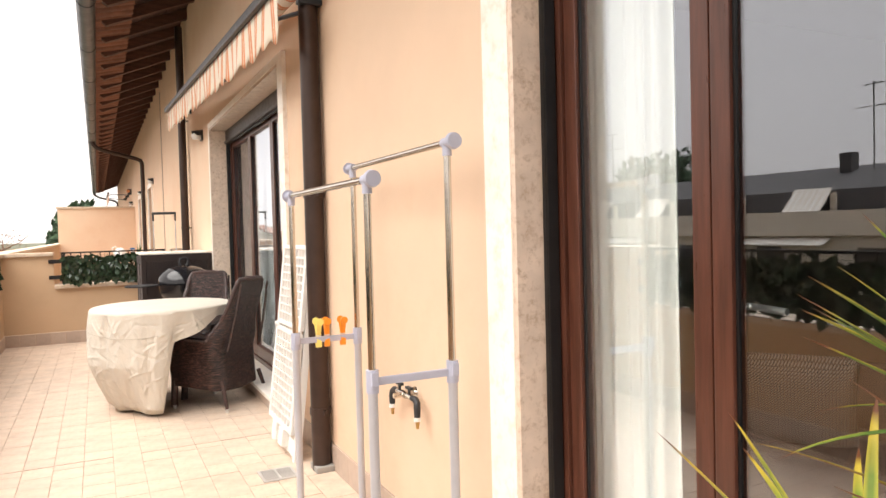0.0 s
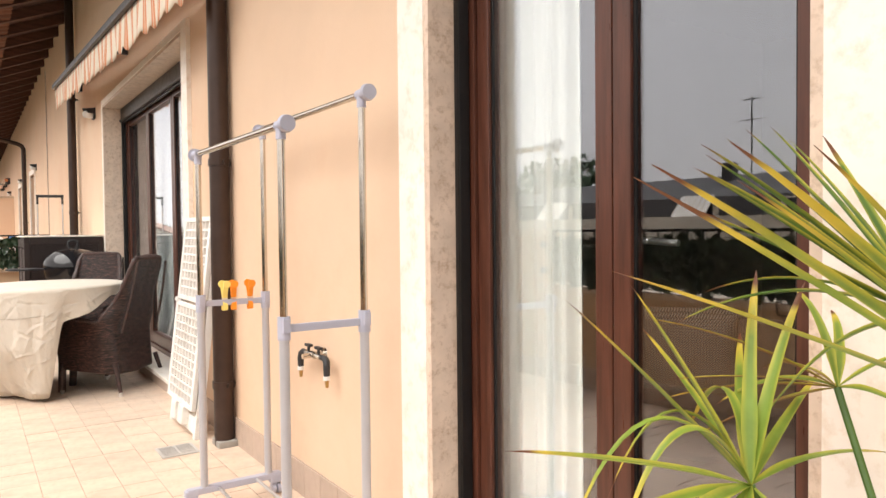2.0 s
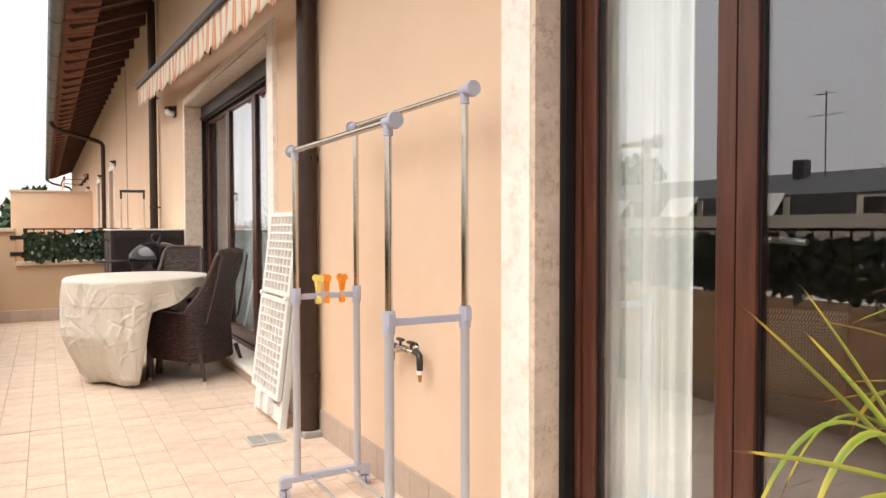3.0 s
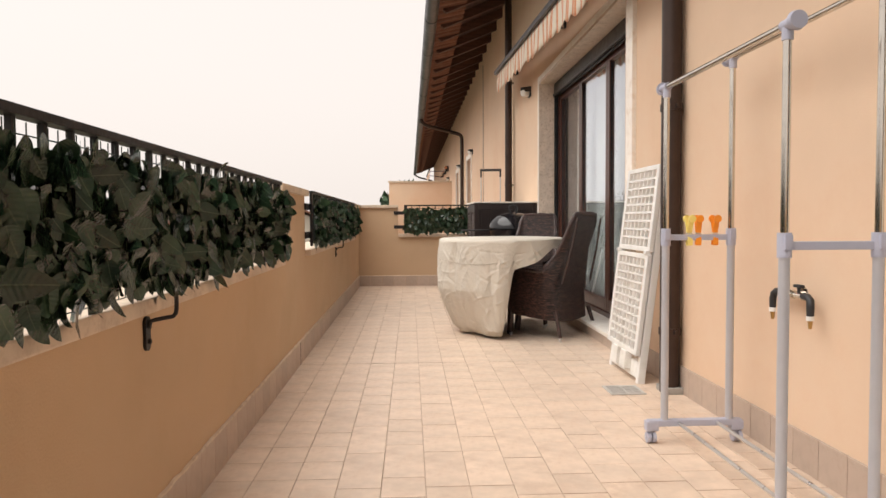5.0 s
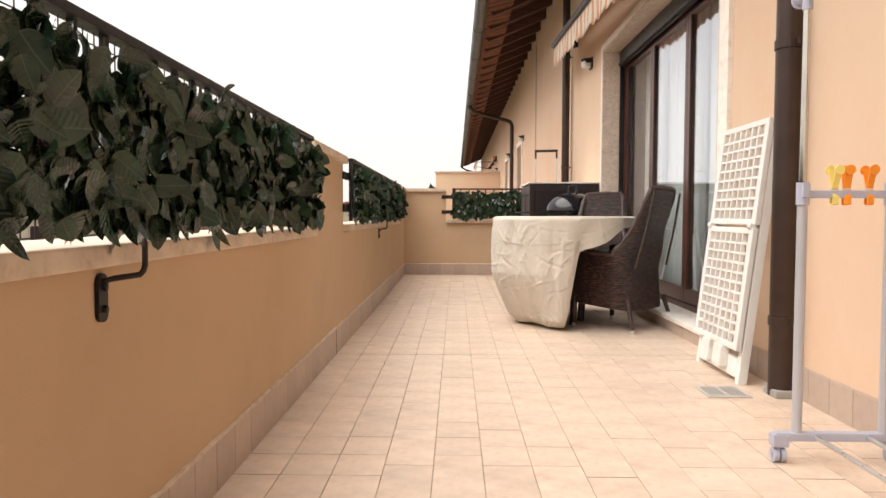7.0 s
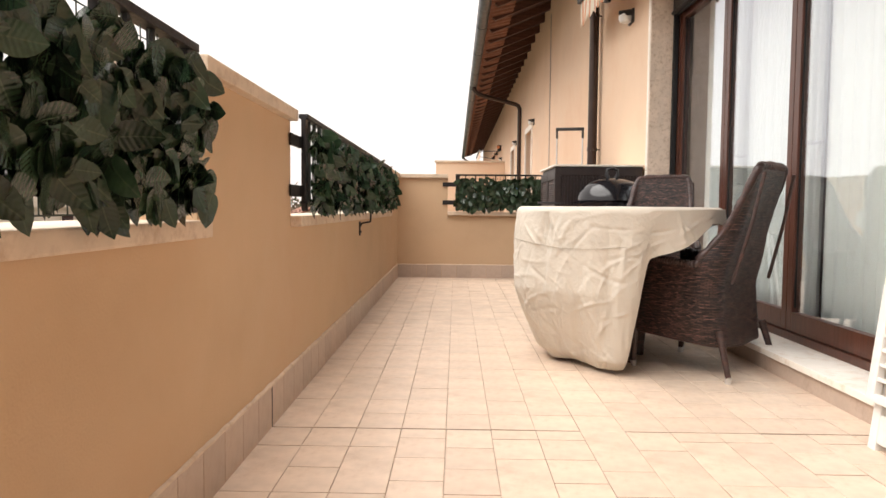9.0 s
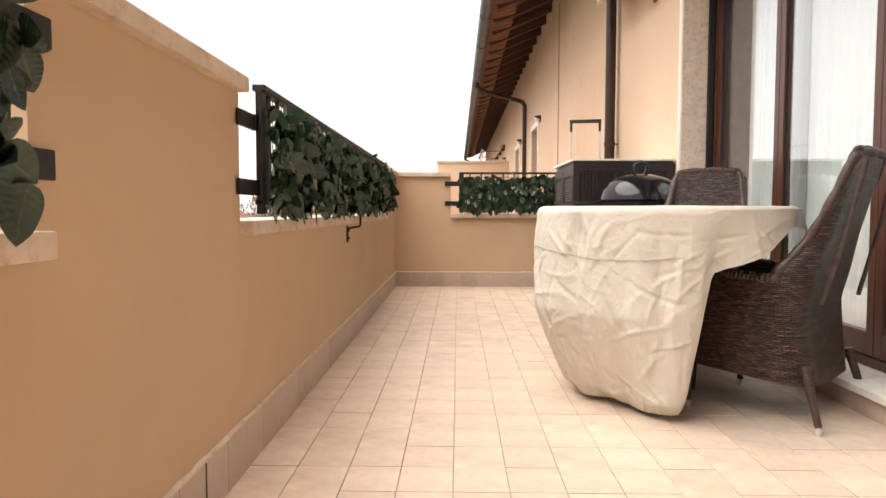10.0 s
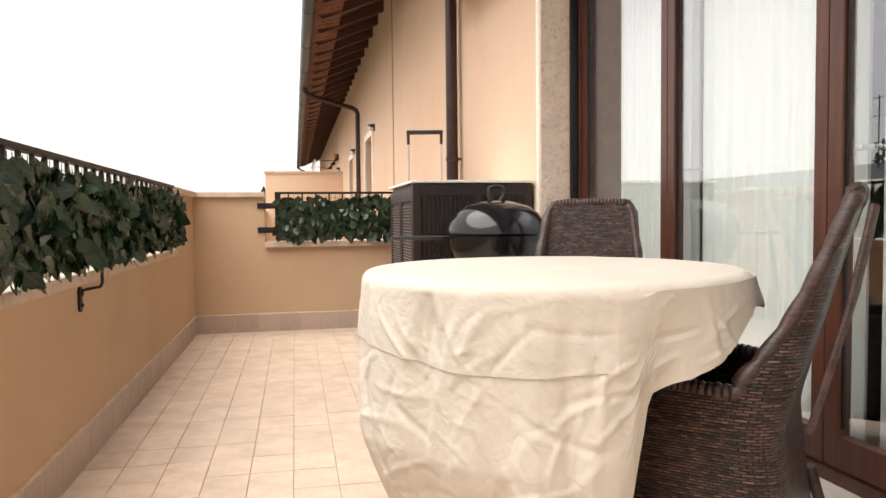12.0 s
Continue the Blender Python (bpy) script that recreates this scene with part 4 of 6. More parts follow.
def peg(x, colour, word, ph):
    t = thing("clothes_peg", f"large {word} plastic clothes peg clipped on the rack's crossbar", "clothes peg", "pegs on the rack", at=pose(x, YA, ZM, rz=ph) @ Matrix.Scale(0.82, 4))
    pr = [(0.004, -0.055), (0.012, -0.05), (0.012, -0.02), (0.004, 0.01), (0.008, 0.03), (0.022, 0.075), (0.026, 0.092)]
    for s in (-1, 1):
        def arm(u, v, s=s):
            k = min(5, int(v * 6)); q = v * 6 - k
            return (-0.014 + 0.028 * u, s * (pr[k][0] * (1 - q) + pr[k + 1][0] * q), pr[k][1] * (1 - q) + pr[k + 1][1] * q)
        part("jaw", sheet(bmn(), arm, 2, 12, -0.005 * s), colour, t)
        part("thumb_pad", rod(bmn(), (0, s * 0.026, 0.088), (0, s * 0.033, 0.088), 0.0205, seg=20), colour, t)
    part("spring", rod(bmn(), (-0.015, 0, 0.01), (0.015, 0, 0.01), 0.006, seg=10), ALU, t)


peg(XF + 0.105, YELLOW, "yellow", 8); peg(XF + 0.145, ORANGE, "orange", -5); peg(XF + 0.22, ORANGE, "orange", 4)


# ---- garden tap ----
tap = thing("garden_tap", "chrome and black double garden tap on the wall", "tap", at=pose(WX, 4.455, 0.695) @ Matrix.Scale(0.93, 4))
bm = bmn(); lathe(bm, [(0.001, 0.0), (0.03, 0.0), (0.027, 0.008), (0.001, 0.010)]); bm.transform(Matrix.Rotation(radians(-90), 4, "Y"))
part("rosette", bm, CHROME, tap, smooth=True)
part("spout_pipe", tube(bmn(), [(0, 0, 0), (-0.05, 0, 0), (-0.052, 0, 0), (-0.11, 0, -0.002)], 0.012, 12), CHROME, tap, smooth=True)
part("body", rod(rod(bmn(), (-0.055, 0.10, 0), (-0.055, -0.10, 0), 0.0125, seg=14), (-0.055, 0.02, 0), (-0.055, -0.02, 0), 0.018, seg=14), CHROME, tap, smooth=True)
for s in (-1, 1):
    bm = bmn(); tube(bm, [(-0.055, s * 0.085, 0), (-0.055, s * 0.12, 0), (-0.056, s * 0.14, -0.012), (-0.058, s * 0.145, -0.035), (-0.058, s * 0.145, -0.075)], [0.013, 0.015, 0.0155, 0.0155, 0.014], 14)
    part("elbow", bm, BLACKP, tap, "black plastic elbow", smooth=True)
    part("collar", rod(bmn(), (-0.058, s * 0.145, -0.092), (-0.058, s * 0.145, -0.074), 0.0155, seg=16), WHITEP, tap, smooth=True)
    part("nozzle", rod(bmn(), (-0.058, s * 0.145, -0.125), (-0.058, s * 0.145, -0.092), 0.007, 0.010, 12), BRASS, tap, smooth=True)
    bm = bmn(); rod(bm, (-0.055, s * 0.055, 0.012), (-0.055, s * 0.055, 0.035), 0.007, seg=10); box(bm, (-0.065, s * 0.055 - 0.028, 0.032), (-0.045, s * 0.055 + 0.028, 0.045), 0.004)
    part("handle", bm, BLACKP, tap, "black lever handle")

# ---- floor drain ----
dr = thing("floor_drain", "slotted stainless floor drain grate set in the tiles", "drain", at=pose(2.0, 5.73, 0.001))
bm = bmn()
for s in (((-0.10, -0.10, 0), (0.10, -0.085, 0.006)), ((-0.10, 0.085, 0), (0.10, 0.10, 0.006)), ((-0.10, -0.085, 0), (-0.085, 0.085, 0.006)), ((0.085, -0.085, 0), (0.10, 0.085, 0.006)), ((-0.006, -0.085, 0), (0.006, 0.085, 0.006))):
    box(bm, *s)
part("frame", bm, ZINC, dr)
part("sump", box(bmn(), (-0.084, -0.084, 0.0), (0.084, 0.084, 0.001)), BLACKP, dr)
for k in range(10):
    yv = -0.077 + k * 0.0172
    part("bar", box(bmn(), (-0.085, yv - 0.0047, 0.0012), (0.085, yv + 0.0047, 0.005)), ZINC, dr)


# ---- folded lounger leaning on the wall ----
lo = thing("folded_sun_lounger", "white plastic folded sun lounger leaning against the wall", "sun lounger",
           at=Matrix.Translation((2.10, 5.88, 0.0)) @ Matrix.Rotation(radians(6.8), 4, "Y"))
def lat(name, z0, z1, x0, nr, nc, wd=0.60):
    t = 0.028
    bm = bmn()
    for s in (((x0, 0, z0), (x0 + t, 0.045, z1)), ((x0, wd - 0.045, z0), (x0 + t, wd, z1)), ((x0, 0.045, z0), (x0 + t, wd - 0.045, z0 + 0.03)), ((x0, 0.045, z1 - 0.03), (x0 + t, wd - 0.045, z1))):
        box(bm, *s, bevel=0.006)
    fr = part(name, bm, WHITEP, lo, "white plastic lattice panel")
    h = (z1 - z0 - 0.06) / nr
    for k in range(1, nr):
        z = z0 + 0.03 + h * k
        part("slat", box(bmn(), (x0 + 0.004, 0.045, z - 0.006), (x0 + t - 0.004, wd - 0.045, z + 0.006)), WHITEP, fr)
    c = (wd - 0.09) / nc
    for k in range(1, nc):
        y = 0.045 + c * k
        part("stile", box(bmn(), (x0 + 0.002, y - 0.007, z0 + 0.03), (x0 + t - 0.006, y + 0.007, z1 - 0.03)), WHITEP, fr)
lat("back_panel", 0.80, 1.33, 0.0, 9, 7)
lat("seat_panel", 0.17, 0.785, -0.004, 11, 7)
bm = bmn()
for y in (0.0, 0.555):
    box(bm, (0.03, y, 0.0), (0.075, y + 0.045, 1.30), 0.008)
box(bm, (0.03, 0.045, 0.03), (0.07, 0.555, 0.13), 0.008)
part("side_rail", bm, WHITEP, lo, "white plastic side rails and end board")
for y in (0.16, 0.33):
    part("leg", box(bmn(), (-0.012, y, 0.06), (0.032, y + 0.11, 0.17), 0.008), WHITEP, lo, "short folded plastic leg block")
for y in (0.03, 0.57):
    part("hinge", rod(bmn(), (0.0, y - 0.02, 0.792), (0.0, y + 0.02, 0.792), 0.017, seg=12), WHITEP, lo, smooth=True)


# ---- table with its cover ----
TC, TR, TZ = (1.58, 7.94), 0.54, 0.82
TT = TR - 0.05
tab = thing("round_table", "round dark wicker garden table hidden under a beige cover", "table", at=pose(TC[0], TC[1], 0))
part("tabletop", lathe(bmn(), [(0.01, TZ - 0.05), (TT - 0.02, TZ - 0.05), (TT, TZ - 0.04), (TT, TZ - 0.03), (TT - 0.02, TZ - 0.02), (0.01, TZ - 0.02)], seg=48), RATTAN, tab, smooth=True)
for k in range(4):
    a = radians(20 + 90 * k)
    part("leg", rod(bmn(), (0.16 * math.cos(a), 0.16 * math.sin(a), 0), (0.22 * math.cos(a), 0.22 * math.sin(a), TZ - 0.05), 0.028, seg=12), RATTAN, tab, smooth=True)

CH = math.atan2(-0.6, 0.8)     # direction from the table to the near chair


def cover_len(th):
    """How far the cover hangs at an angle round the table."""
    d = (th - CH + math.pi) % (2 * math.pi) - math.pi
    full = 0.80
    if d < -0.84:
        k = max(0, (d + 0.96) / 0.12); return full + (0.25 - full) * k * k * (3 - 2 * k)
    if d < 2.1:
        return 0.25 - 0.165 * max(0, min(1, (d + 0.82) / 0.60)) + 0.012 * math.sin(9 * d)
    return min(full, 0.085 + (d - 2.1) * 1.6)


def crease_map(n1=720, n2=240):
    """Heights of the cover's folds over its unrolled side: long soft ones and short sharp ones."""
    rg = np.random.RandomState(11)
    A, Q = np.meshgrid(np.linspace(0, 2 * math.pi * 0.54, n1, endpoint=False), np.linspace(0, 0.84, n2), indexing="ij")
    H = np.zeros_like(A); per = 2 * math.pi * 0.54
    def add(n, w0, w1, a0, a1, l0, l1, tilt):
        for _ in range(n):
            ca, cq = rg.uniform(0, per), rg.uniform(0, 0.84)
            ang = math.pi / 2 + rg.normal(0, tilt); w, am, ln = rg.uniform(w0, w1), rg.uniform(a0, a1), rg.uniform(l0, l1)
            da = (A - ca + per / 2) % per - per / 2; dq = Q - cq
            al = da * math.cos(ang) + dq * math.sin(ang); pe = -da * math.sin(ang) + dq * math.cos(ang) + 0.12 * al * al / ln
            H[:] += am * (1 if rg.rand() < 0.6 else -1) * np.maximum(0, 1 - np.abs(pe) / w) * np.maximum(0, 1 - (al / ln) ** 2)
    add(46, 0.025, 0.06, 0.004, 0.010, 0.20, 0.50, 0.16)
    add(380, 0.008, 0.020, 0.003, 0.0075, 0.05, 0.17, 0.75)
    add(640, 0.005, 0.010, 0.0012, 0.0036, 0.03, 0.10, 1.0)
    return H


CREASE = crease_map()


def cover_pt(th, s, R=TR):
    """s: way along the cloth from the rim downward, 0 to 1."""
    L = cover_len(th); drop = L * s
    d = (th - CH + math.pi) % (2 * math.pi) - math.pi
    slant = (drop - 0.10) * 0.14 * math.exp(-((d + 0.92) / 0.42) ** 2)
    fold = 0.5 * math.sin(6 * th + 0.6) + 0.32 * math.sin(11 * th + 1.9) + 0.2 * math.sin(17 * th + 4)
    fold += 0.75 * (0.64 - abs(math.sin(7 * th + 0.4 * math.sin(3 * th)))) * math.sin(2 * th + 0.8)
    amp = 0.026 * min(1, drop / 0.4)
    r = R + 0.012 + amp * fold
    if drop > 0.42:
        d = (th - CH + math.pi) % (2 * math.pi) - math.pi
        r -= 0.50 * (1 - 0.7 * math.exp(-((d + 1.04) / 0.28) ** 2)) * (drop - 0.42) ** 1.2
    d = (th - CH + math.pi) % (2 * math.pi) - math.pi
    if -1.03 < d < 2.2:
        r += 0.002 + 0.02 * s * math.exp(-((d - 0.2) / 0.7) ** 2)
    z = TZ + 0.004 - drop
    i = (th / (2 * math.pi)) % 1.0 * 720; k = min(238.9, drop / 0.84 * 239)
    i0, k0 = int(i), int(k); fi, fk = i - i0, k - k0
    cr = (CREASE[i0 % 720, k0] * (1 - fi) + CREASE[(i0 + 1) % 720, k0] * fi) * (1 - fk) + (CREASE[i0 % 720, k0 + 1] * (1 - fi) + CREASE[(i0 + 1) % 720, k0 + 1] * fi) * fk
    r += cr * min(1, drop / 0.10)
    if z < 0.07:
        r += 0.03 * math.sin(9 * th + 1) * (0.07 - z) / 0.07 - 0.05 * (0.07 - z) / 0.07
    th -= slant
    return Vector((r * math.cos(th), r * math.sin(th), max(z, 0.012 + 0.01 * math.sin(23 * th) ** 2)))


def cover(u, v):
    th = 2 * math.pi * u
    if v < 0.22:
        q = v / 0.22; r = (TR - 0.02) * q
        return (r * math.cos(th) + 1e-4, r * math.sin(th), TZ + 0.012 + 0.0025 * noise.noise(Vector((r * math.cos(th) * 5, r * math.sin(th) * 5, 0))))
    if v < 0.27:
        q = (v - 0.22) / 0.05; a = q * math.pi / 2
        e = cover_pt(th, 0.0)
        return ((TR - 0.02 + 0.032 * math.sin(a)) * math.cos(th), (TR - 0.02 + 0.032 * math.sin(a)) * math.sin(th), TZ - 0.02 + 0.032 * math.cos(a) + 0 * e.x)
    s = (v - 0.27) / 0.73
    p = cover_pt(th, 0.03 + 0.97 * s)
    return p


cov = part("table_cover", sheet(bmn(), cover, 520, 170, 0.0, closed=True), CLOTH, None, smooth="all", at=pose(TC[0], TC[1], 0))
tagged(cov, "creased beige fabric cover draped over the round garden table", "table cover")
bm = bmn()
pts = [cover_pt(CH - 1.06 - k * 0.03, 0.23 + 0.02 * math.sin(k * 0.1)) * 1.0 for k in range(60)]
pts = [Vector((p.x * 1.006, p.y * 1.006, p.z)) for p in pts]
tube(bm, pts, 0.0014, 5)
seam = part("seam", bm, SEAM, cov, "sewn seam of the cover")


# ---- rattan chairs ----
def chair(at, label, copy=None):
    t = thing("rattan_chair", label, "chair", "chairs round the table", at=at)
    W, DB, DF = 0.29, 0.20, 0.25    # half width, depth behind and before the middle; the chair faces +y
    def plan(u):
        """U round the seat: front left, back, front right."""
        s = u * 2 - 1
        a = abs(s); sg = 1 if s > 0 else -1
        if a > 0.42:
            k = (a - 0.42) / 0.58
            return Vector((sg * W, -DB + 0.10 + k * (DF + DB - 0.10), 0))
        k = a / 0.42
        if k < 0.62:
            return Vector((sg * (W - 0.10) * k / 0.62, -DB, 0))
        q = (k - 0.62) / 0.38 * math.pi / 2
        return Vector((sg * (W - 0.10 + 0.10 * math.sin(q)), -DB + 0.10 - 0.10 * math.cos(q), 0))
    def top(u):
        a = abs(u * 2 - 1)
        if a < 0.25:
            return 1.035 - 0.006 * (a / 0.25) ** 2
        if a < 0.31:
            return 1.029 - 0.09 * (1 - math.sqrt(1 - ((a - 0.25) / 0.06 * 0.98) ** 2))
        if a < 0.44:
            k = (a - 0.31) / 0.13
            return 0.555 + 0.402 * (1 - k) ** 1.45
        return 0.555 + 0.035 * ((a - 0.44) / 0.56) ** 1.3
    def shell(off):
        def f(u, v):
            p = plan(u); b = 0.20 - 0.05 * (1 - abs(u * 2 - 1)); tz = top(u)
            z = b + (tz - b) * v
            taper = 1 - 0.10 * max(0, (0.45 - z) / 0.3)
            back = max(0, min(1, (0.0 - p.y) / 0.16)); back = back * back * (3 - 2 * back)
            k = max(0, z - 0.45)
            shift = back * (0.27 * k + 0.03 * max(0, (0.50 - z) / 0.3) ** 1.3)
            nar = max(0, min(1, (z - 0.54) / 0.20)); nar = 1 - 0.21 * nar * nar * (3 - 2 * nar)
            weave = 0.0
            nrm = Vector((1 if p.x > 0 else -1, 0, 0)) if p.y > -DB + 0.10 else Vector((p.x * 2.0, -0.35, 0)).normalized()
            if abs(p.x) < W - 0.10:
                nrm = Vector((0, -1, 0))
            q = Vector((p.x * taper, p.y, 0)) + nrm * (weave - off)
            return (q.x * nar, q.y - shift, z)
        return f
    part("shell", sheet(bmn(), shell(0.0), 220, 50, 0.028), WEAVE, t, "woven dark brown rattan shell", smooth="all")
    # rolled rim
    f = shell(0.014); pts = [Vector(f(k / 400, 1.0)) for k in range(401)]
    bm = bmn(); tube(bm, pts, [0.0155 + 0.0045 * abs(math.sin(k * math.pi / 5)) + 0.003 * (k // 20 % 2) for k in range(401)], 10)
    part("rim", bm, RATTAN, t, "thick braided rattan rim", smooth=True)
    lowr = [Vector(f(k / 90, 0.0)) for k in range(91)]
    part("base_rim", tube(bmn(), lowr, 0.013, 8), RATTAN, t, "woven lower edge", smooth=True)
    def seat(u, v):
        x = (u * 2 - 1) * (W - 0.025); y = -DB + 0.03 + v * (DF + DB - 0.05)
        return (x, y, 0.43 - 0.012 * math.cos((u - .5) * math.pi))
    part("seat", sheet(bmn(), seat, 30, 30, 0.03), WEAVE_S, t, "woven rattan seat", smooth="all")
    def apron(u, v):
        x = (u * 2 - 1) * (W - 0.02)
        z = 0.20 + 0.24 * v + 0.03 * (1 - (u * 2 - 1) ** 2) * (1 - v)
        return (x * (1 - 0.10 * max(0, (0.45 - z) / 0.3)), DF - 0.01, z)
    part("apron", sheet(bmn(), apron, 30, 20, -0.02), WEAVE_S, t, "woven front apron", smooth="all")
    for x in (-1, 1):
        for y, ly in ((DF - 0.02, 0.0), (-DB - 0.02, -0.06)):
            a, b = Vector((x * (W - 0.035), y, 0.24)), Vector((x * (W - 0.030 + (0.02 if ly else 0)), y + ly, 0.03))
            leg = part("leg", rod(bmn(), b, a, 0.013, 0.019, 12), RATTAN, t, smooth=True)
            part("foot", rod(bmn(), (b.x, b.y, 0.0), b, 0.013, 0.017, 12), ALU, leg, "metal foot cap", smooth=True)
        bm = bmn(); tube(bm, [(x * 0.185, -DB - 0.180, 1.0), (x * 0.20, -DB - 0.135, 0.76), (x * 0.22, -DB - 0.06, 0.47)], 0.009, 8)
        part("brace", bm, RATTAN, t, "dark cane brace behind the backrest", smooth=True)
    return t


def chair_at(x, y, face):
    return pose(x, y, 0, rz=math.degrees(math.atan2(face[1], face[0])) - 90)


chair(chair_at(1.975, 7.725, (-0.71, 0.70)), "dark brown woven rattan armchair tucked under the covered table")
chair(chair_at(1.90, 8.45, (-0.485, -0.875)), "dark brown woven rattan armchair across the table beside the barbecue")


# ---- storage cabinet ----
CX0, CX1, CY0, CY1, CZ = 1.545, 2.30, 10.15, 11.15, 1.20
cab = thing("storage_cabinet", "dark brown rattan-look plastic storage cabinet with a pale top", "cabinet")
bm = bmn(); box(bm, (CX0 + 0.02, CY0 + 0.02, 0.02), (CX1, CY1, CZ - 0.011))
part("body", bm, WICKB, cab)
part("top", box(bmn(), (CX0 - 0.012, CY0 - 0.012, CZ - 0.010), (CX1 + 0.005, CY1 + 0.01, CZ + 0.006), 0.004), MARBLE, cab, "pale flat top")
bm = bmn()
for s in (((CX0, CY0, 0), (CX0 + 0.05, CY0 + 0.03, CZ - 0.012)), ((CX1 - 0.05, CY0, 0), (CX1, CY0 + 0.03, CZ - 0.012)), ((CX0 + 0.05, CY0, CZ - 0.09), (CX1 - 0.05, CY0 + 0.03, CZ - 0.012)), ((CX0 + 0.05, CY0, 0), (CX1 - 0.05, CY0 + 0.03, 0.08)), ((1.93, CY0, 0.08), (1.99, CY0 + 0.028, CZ - 0.09))):
    box(bm, *s, bevel=0.004)
part("end_frame", bm, WICKB, cab)
bm = bmn()
for k in range(34):
    z = 0.10 + k * 0.03
    for j in range(24):
        x = CX0 + 0.06 + j * 0.027
        if 1.92 < x < 1.99 or x > CX1 - 0.07:
            continue
        o = 0.004 if (j + k) % 2 else 0.0
        box(bm, (x, CY0 + 0.008 - o, z), (x + 0.024, CY0 + 0.019, z + 0.024))
part("woven_panel", bm, WICKB, cab, "dark basket-weave end panel", kind="stuff")
for k in range(2):
    y0 = CY0 + 0.035 + k * 0.485
    bm = bmn()
    for s in (((CX0, y0, 0.05), (CX0 + 0.018, y0 + 0.05, CZ - 0.04)), ((CX0, y0 + 0.43, 0.05), (CX0 + 0.018, y0 + 0.475, CZ - 0.04)), ((CX0, y0 + 0.05, 0.05), (CX0 + 0.018, y0 + 0.43, 0.12)), ((CX0, y0 + 0.05, CZ - 0.12), (CX0 + 0.018, y0 + 0.43, CZ - 0.04))):
        box(bm, *s, bevel=0.003)
    d = part("door", bm, WICKB, cab, "dark plastic cabinet door")
    bm = bmn()
    for i in range(24):
        yv = y0 + 0.055 + i * 0.0155
        rod(bm, (CX0 + 0.012, yv, 0.12), (CX0 + 0.012, yv, CZ - 0.12), 0.004, seg=5)
    for i in range(48):
        z = 0.13 + i * 0.0195
        rod(bm, (CX0 + 0.008, y0 + 0.05, z), (CX0 + 0.008, y0 + 0.43, z), 0.004, seg=5)
    part("mesh_panel", bm, CANE, d, "fine brown cane mesh")

# ---- kettle barbecue ----
gr = thing("kettle_barbecue", "glossy black kettle barbecue with a side tray", "barbecue", at=pose(1.955, 9.77, 0))
lathe_pts = [(0.275, 0.885), (0.282, 0.89), (0.280, 0.905), (0.268, 0.95), (0.235, 1.0), (0.18, 1.04), (0.10, 1.065), (0.01, 1.072)]
part("lid", lathe(bmn(), lathe_pts, seg=48), ENAMEL, gr, "glossy black enamel lid", smooth=True)
part("bowl", lathe(bmn(), [(0.05, 0.62), (0.15, 0.64), (0.23, 0.71), (0.268, 0.80), (0.276, 0.875), (0.270, 0.882), (0.01, 0.882)], seg=48), ENAMEL, gr, "black enamel bowl", smooth=True)
bm = bmn(); tube(bm, [(-0.02, 0, 1.06), (-0.045, 0, 1.10), (-0.04, 0, 1.14), (0.0, 0, 1.155), (0.04, 0, 1.14), (0.045, 0, 1.10), (0.02, 0, 1.06)], 0.013, 10)
part("handle", bm, BLACKP, gr, "black loop handle", smooth=True)
for k in range(3):
    a = radians(30 + 120 * k)
    part("leg", rod(bmn(), (0.30 * math.cos(a), 0.30 * math.sin(a), 0.0), (0.15 * math.cos(a), 0.15 * math.sin(a), 0.66), 0.012, seg=10), ALU, gr, smooth=True)
part("tray", box(rod(bmn(), (-0.43, 0, 0.862), (-0.43, 0, 0.877), 0.17, seg=32), (-0.42, -0.05, 0.862), (-0.22, 0.05, 0.872)), BLACKP, gr, "round dark side tray")

# ---- trolley case behind the cabinet ----
cs = thing("trolley_case", "dark travel case with its telescopic handle pulled out", "suitcase", at=pose(1.94, 11.85, 0, rz=-12))
part("case", box(bmn(), (-0.23, -0.12, 0.03), (0.23, 0.12, 1.17), 0.03), BLACKP, cs, smooth=True)
for x in (-0.14, 0.14):
    part("handle_rod", rod(bmn(), (x, 0, 1.15), (x, 0, 1.62), 0.009, seg=10), ALU, cs, smooth=True)
    part("handle_sleeve", rod(bmn(), (x, 0, 1.60), (x, 0, 1.70), 0.013, seg=10), BLACKP, cs, smooth=True)
    part("wheel", rod(bmn(), (x - 0.02, 0.1, 0.03), (x + 0.02, 0.1, 0.03), 0.03, seg=14), BLACKP, cs)
part("grip", box(bmn(), (-0.155, -0.014, 1.685), (0.155, 0.014, 1.72), 0.008), BLACKP, cs, smooth=True)
part("top_plate", box(bmn(), (-0.17, -0.05, 1.168), (0.17, 0.05, 1.19), 0.006), BLACKP, cs)


# ---- things on the next terrace ----
nt = thing("side_table", "small grey plastic table on the next terrace", "table", at=pose(1.60, 16.2, -0.07))
part("tabletop", box(bmn(), (-0.45, -0.25, 1.0), (0.45, 0.25, 1.03), 0.01), GREYT, nt)
for sx in (-0.4, 0.4):
    for sy in (-0.2, 0.2):
        part("leg", rod(bmn(), (sx, sy, 0), (sx, sy, 1.0), 0.018, seg=10), GREYT, nt)
wc = thing("watering_can", "translucent white plastic watering can", "watering can", at=pose(1.50, 16.2, 0.96) @ Matrix.Scale(0.9, 4))
part("body", lathe(bmn(), [(0.09, 0), (0.11, 0.02), (0.12, 0.14), (0.10, 0.21), (0.05, 0.25), (0.01, 0.26)], seg=24), WHITEP, wc, smooth=True)
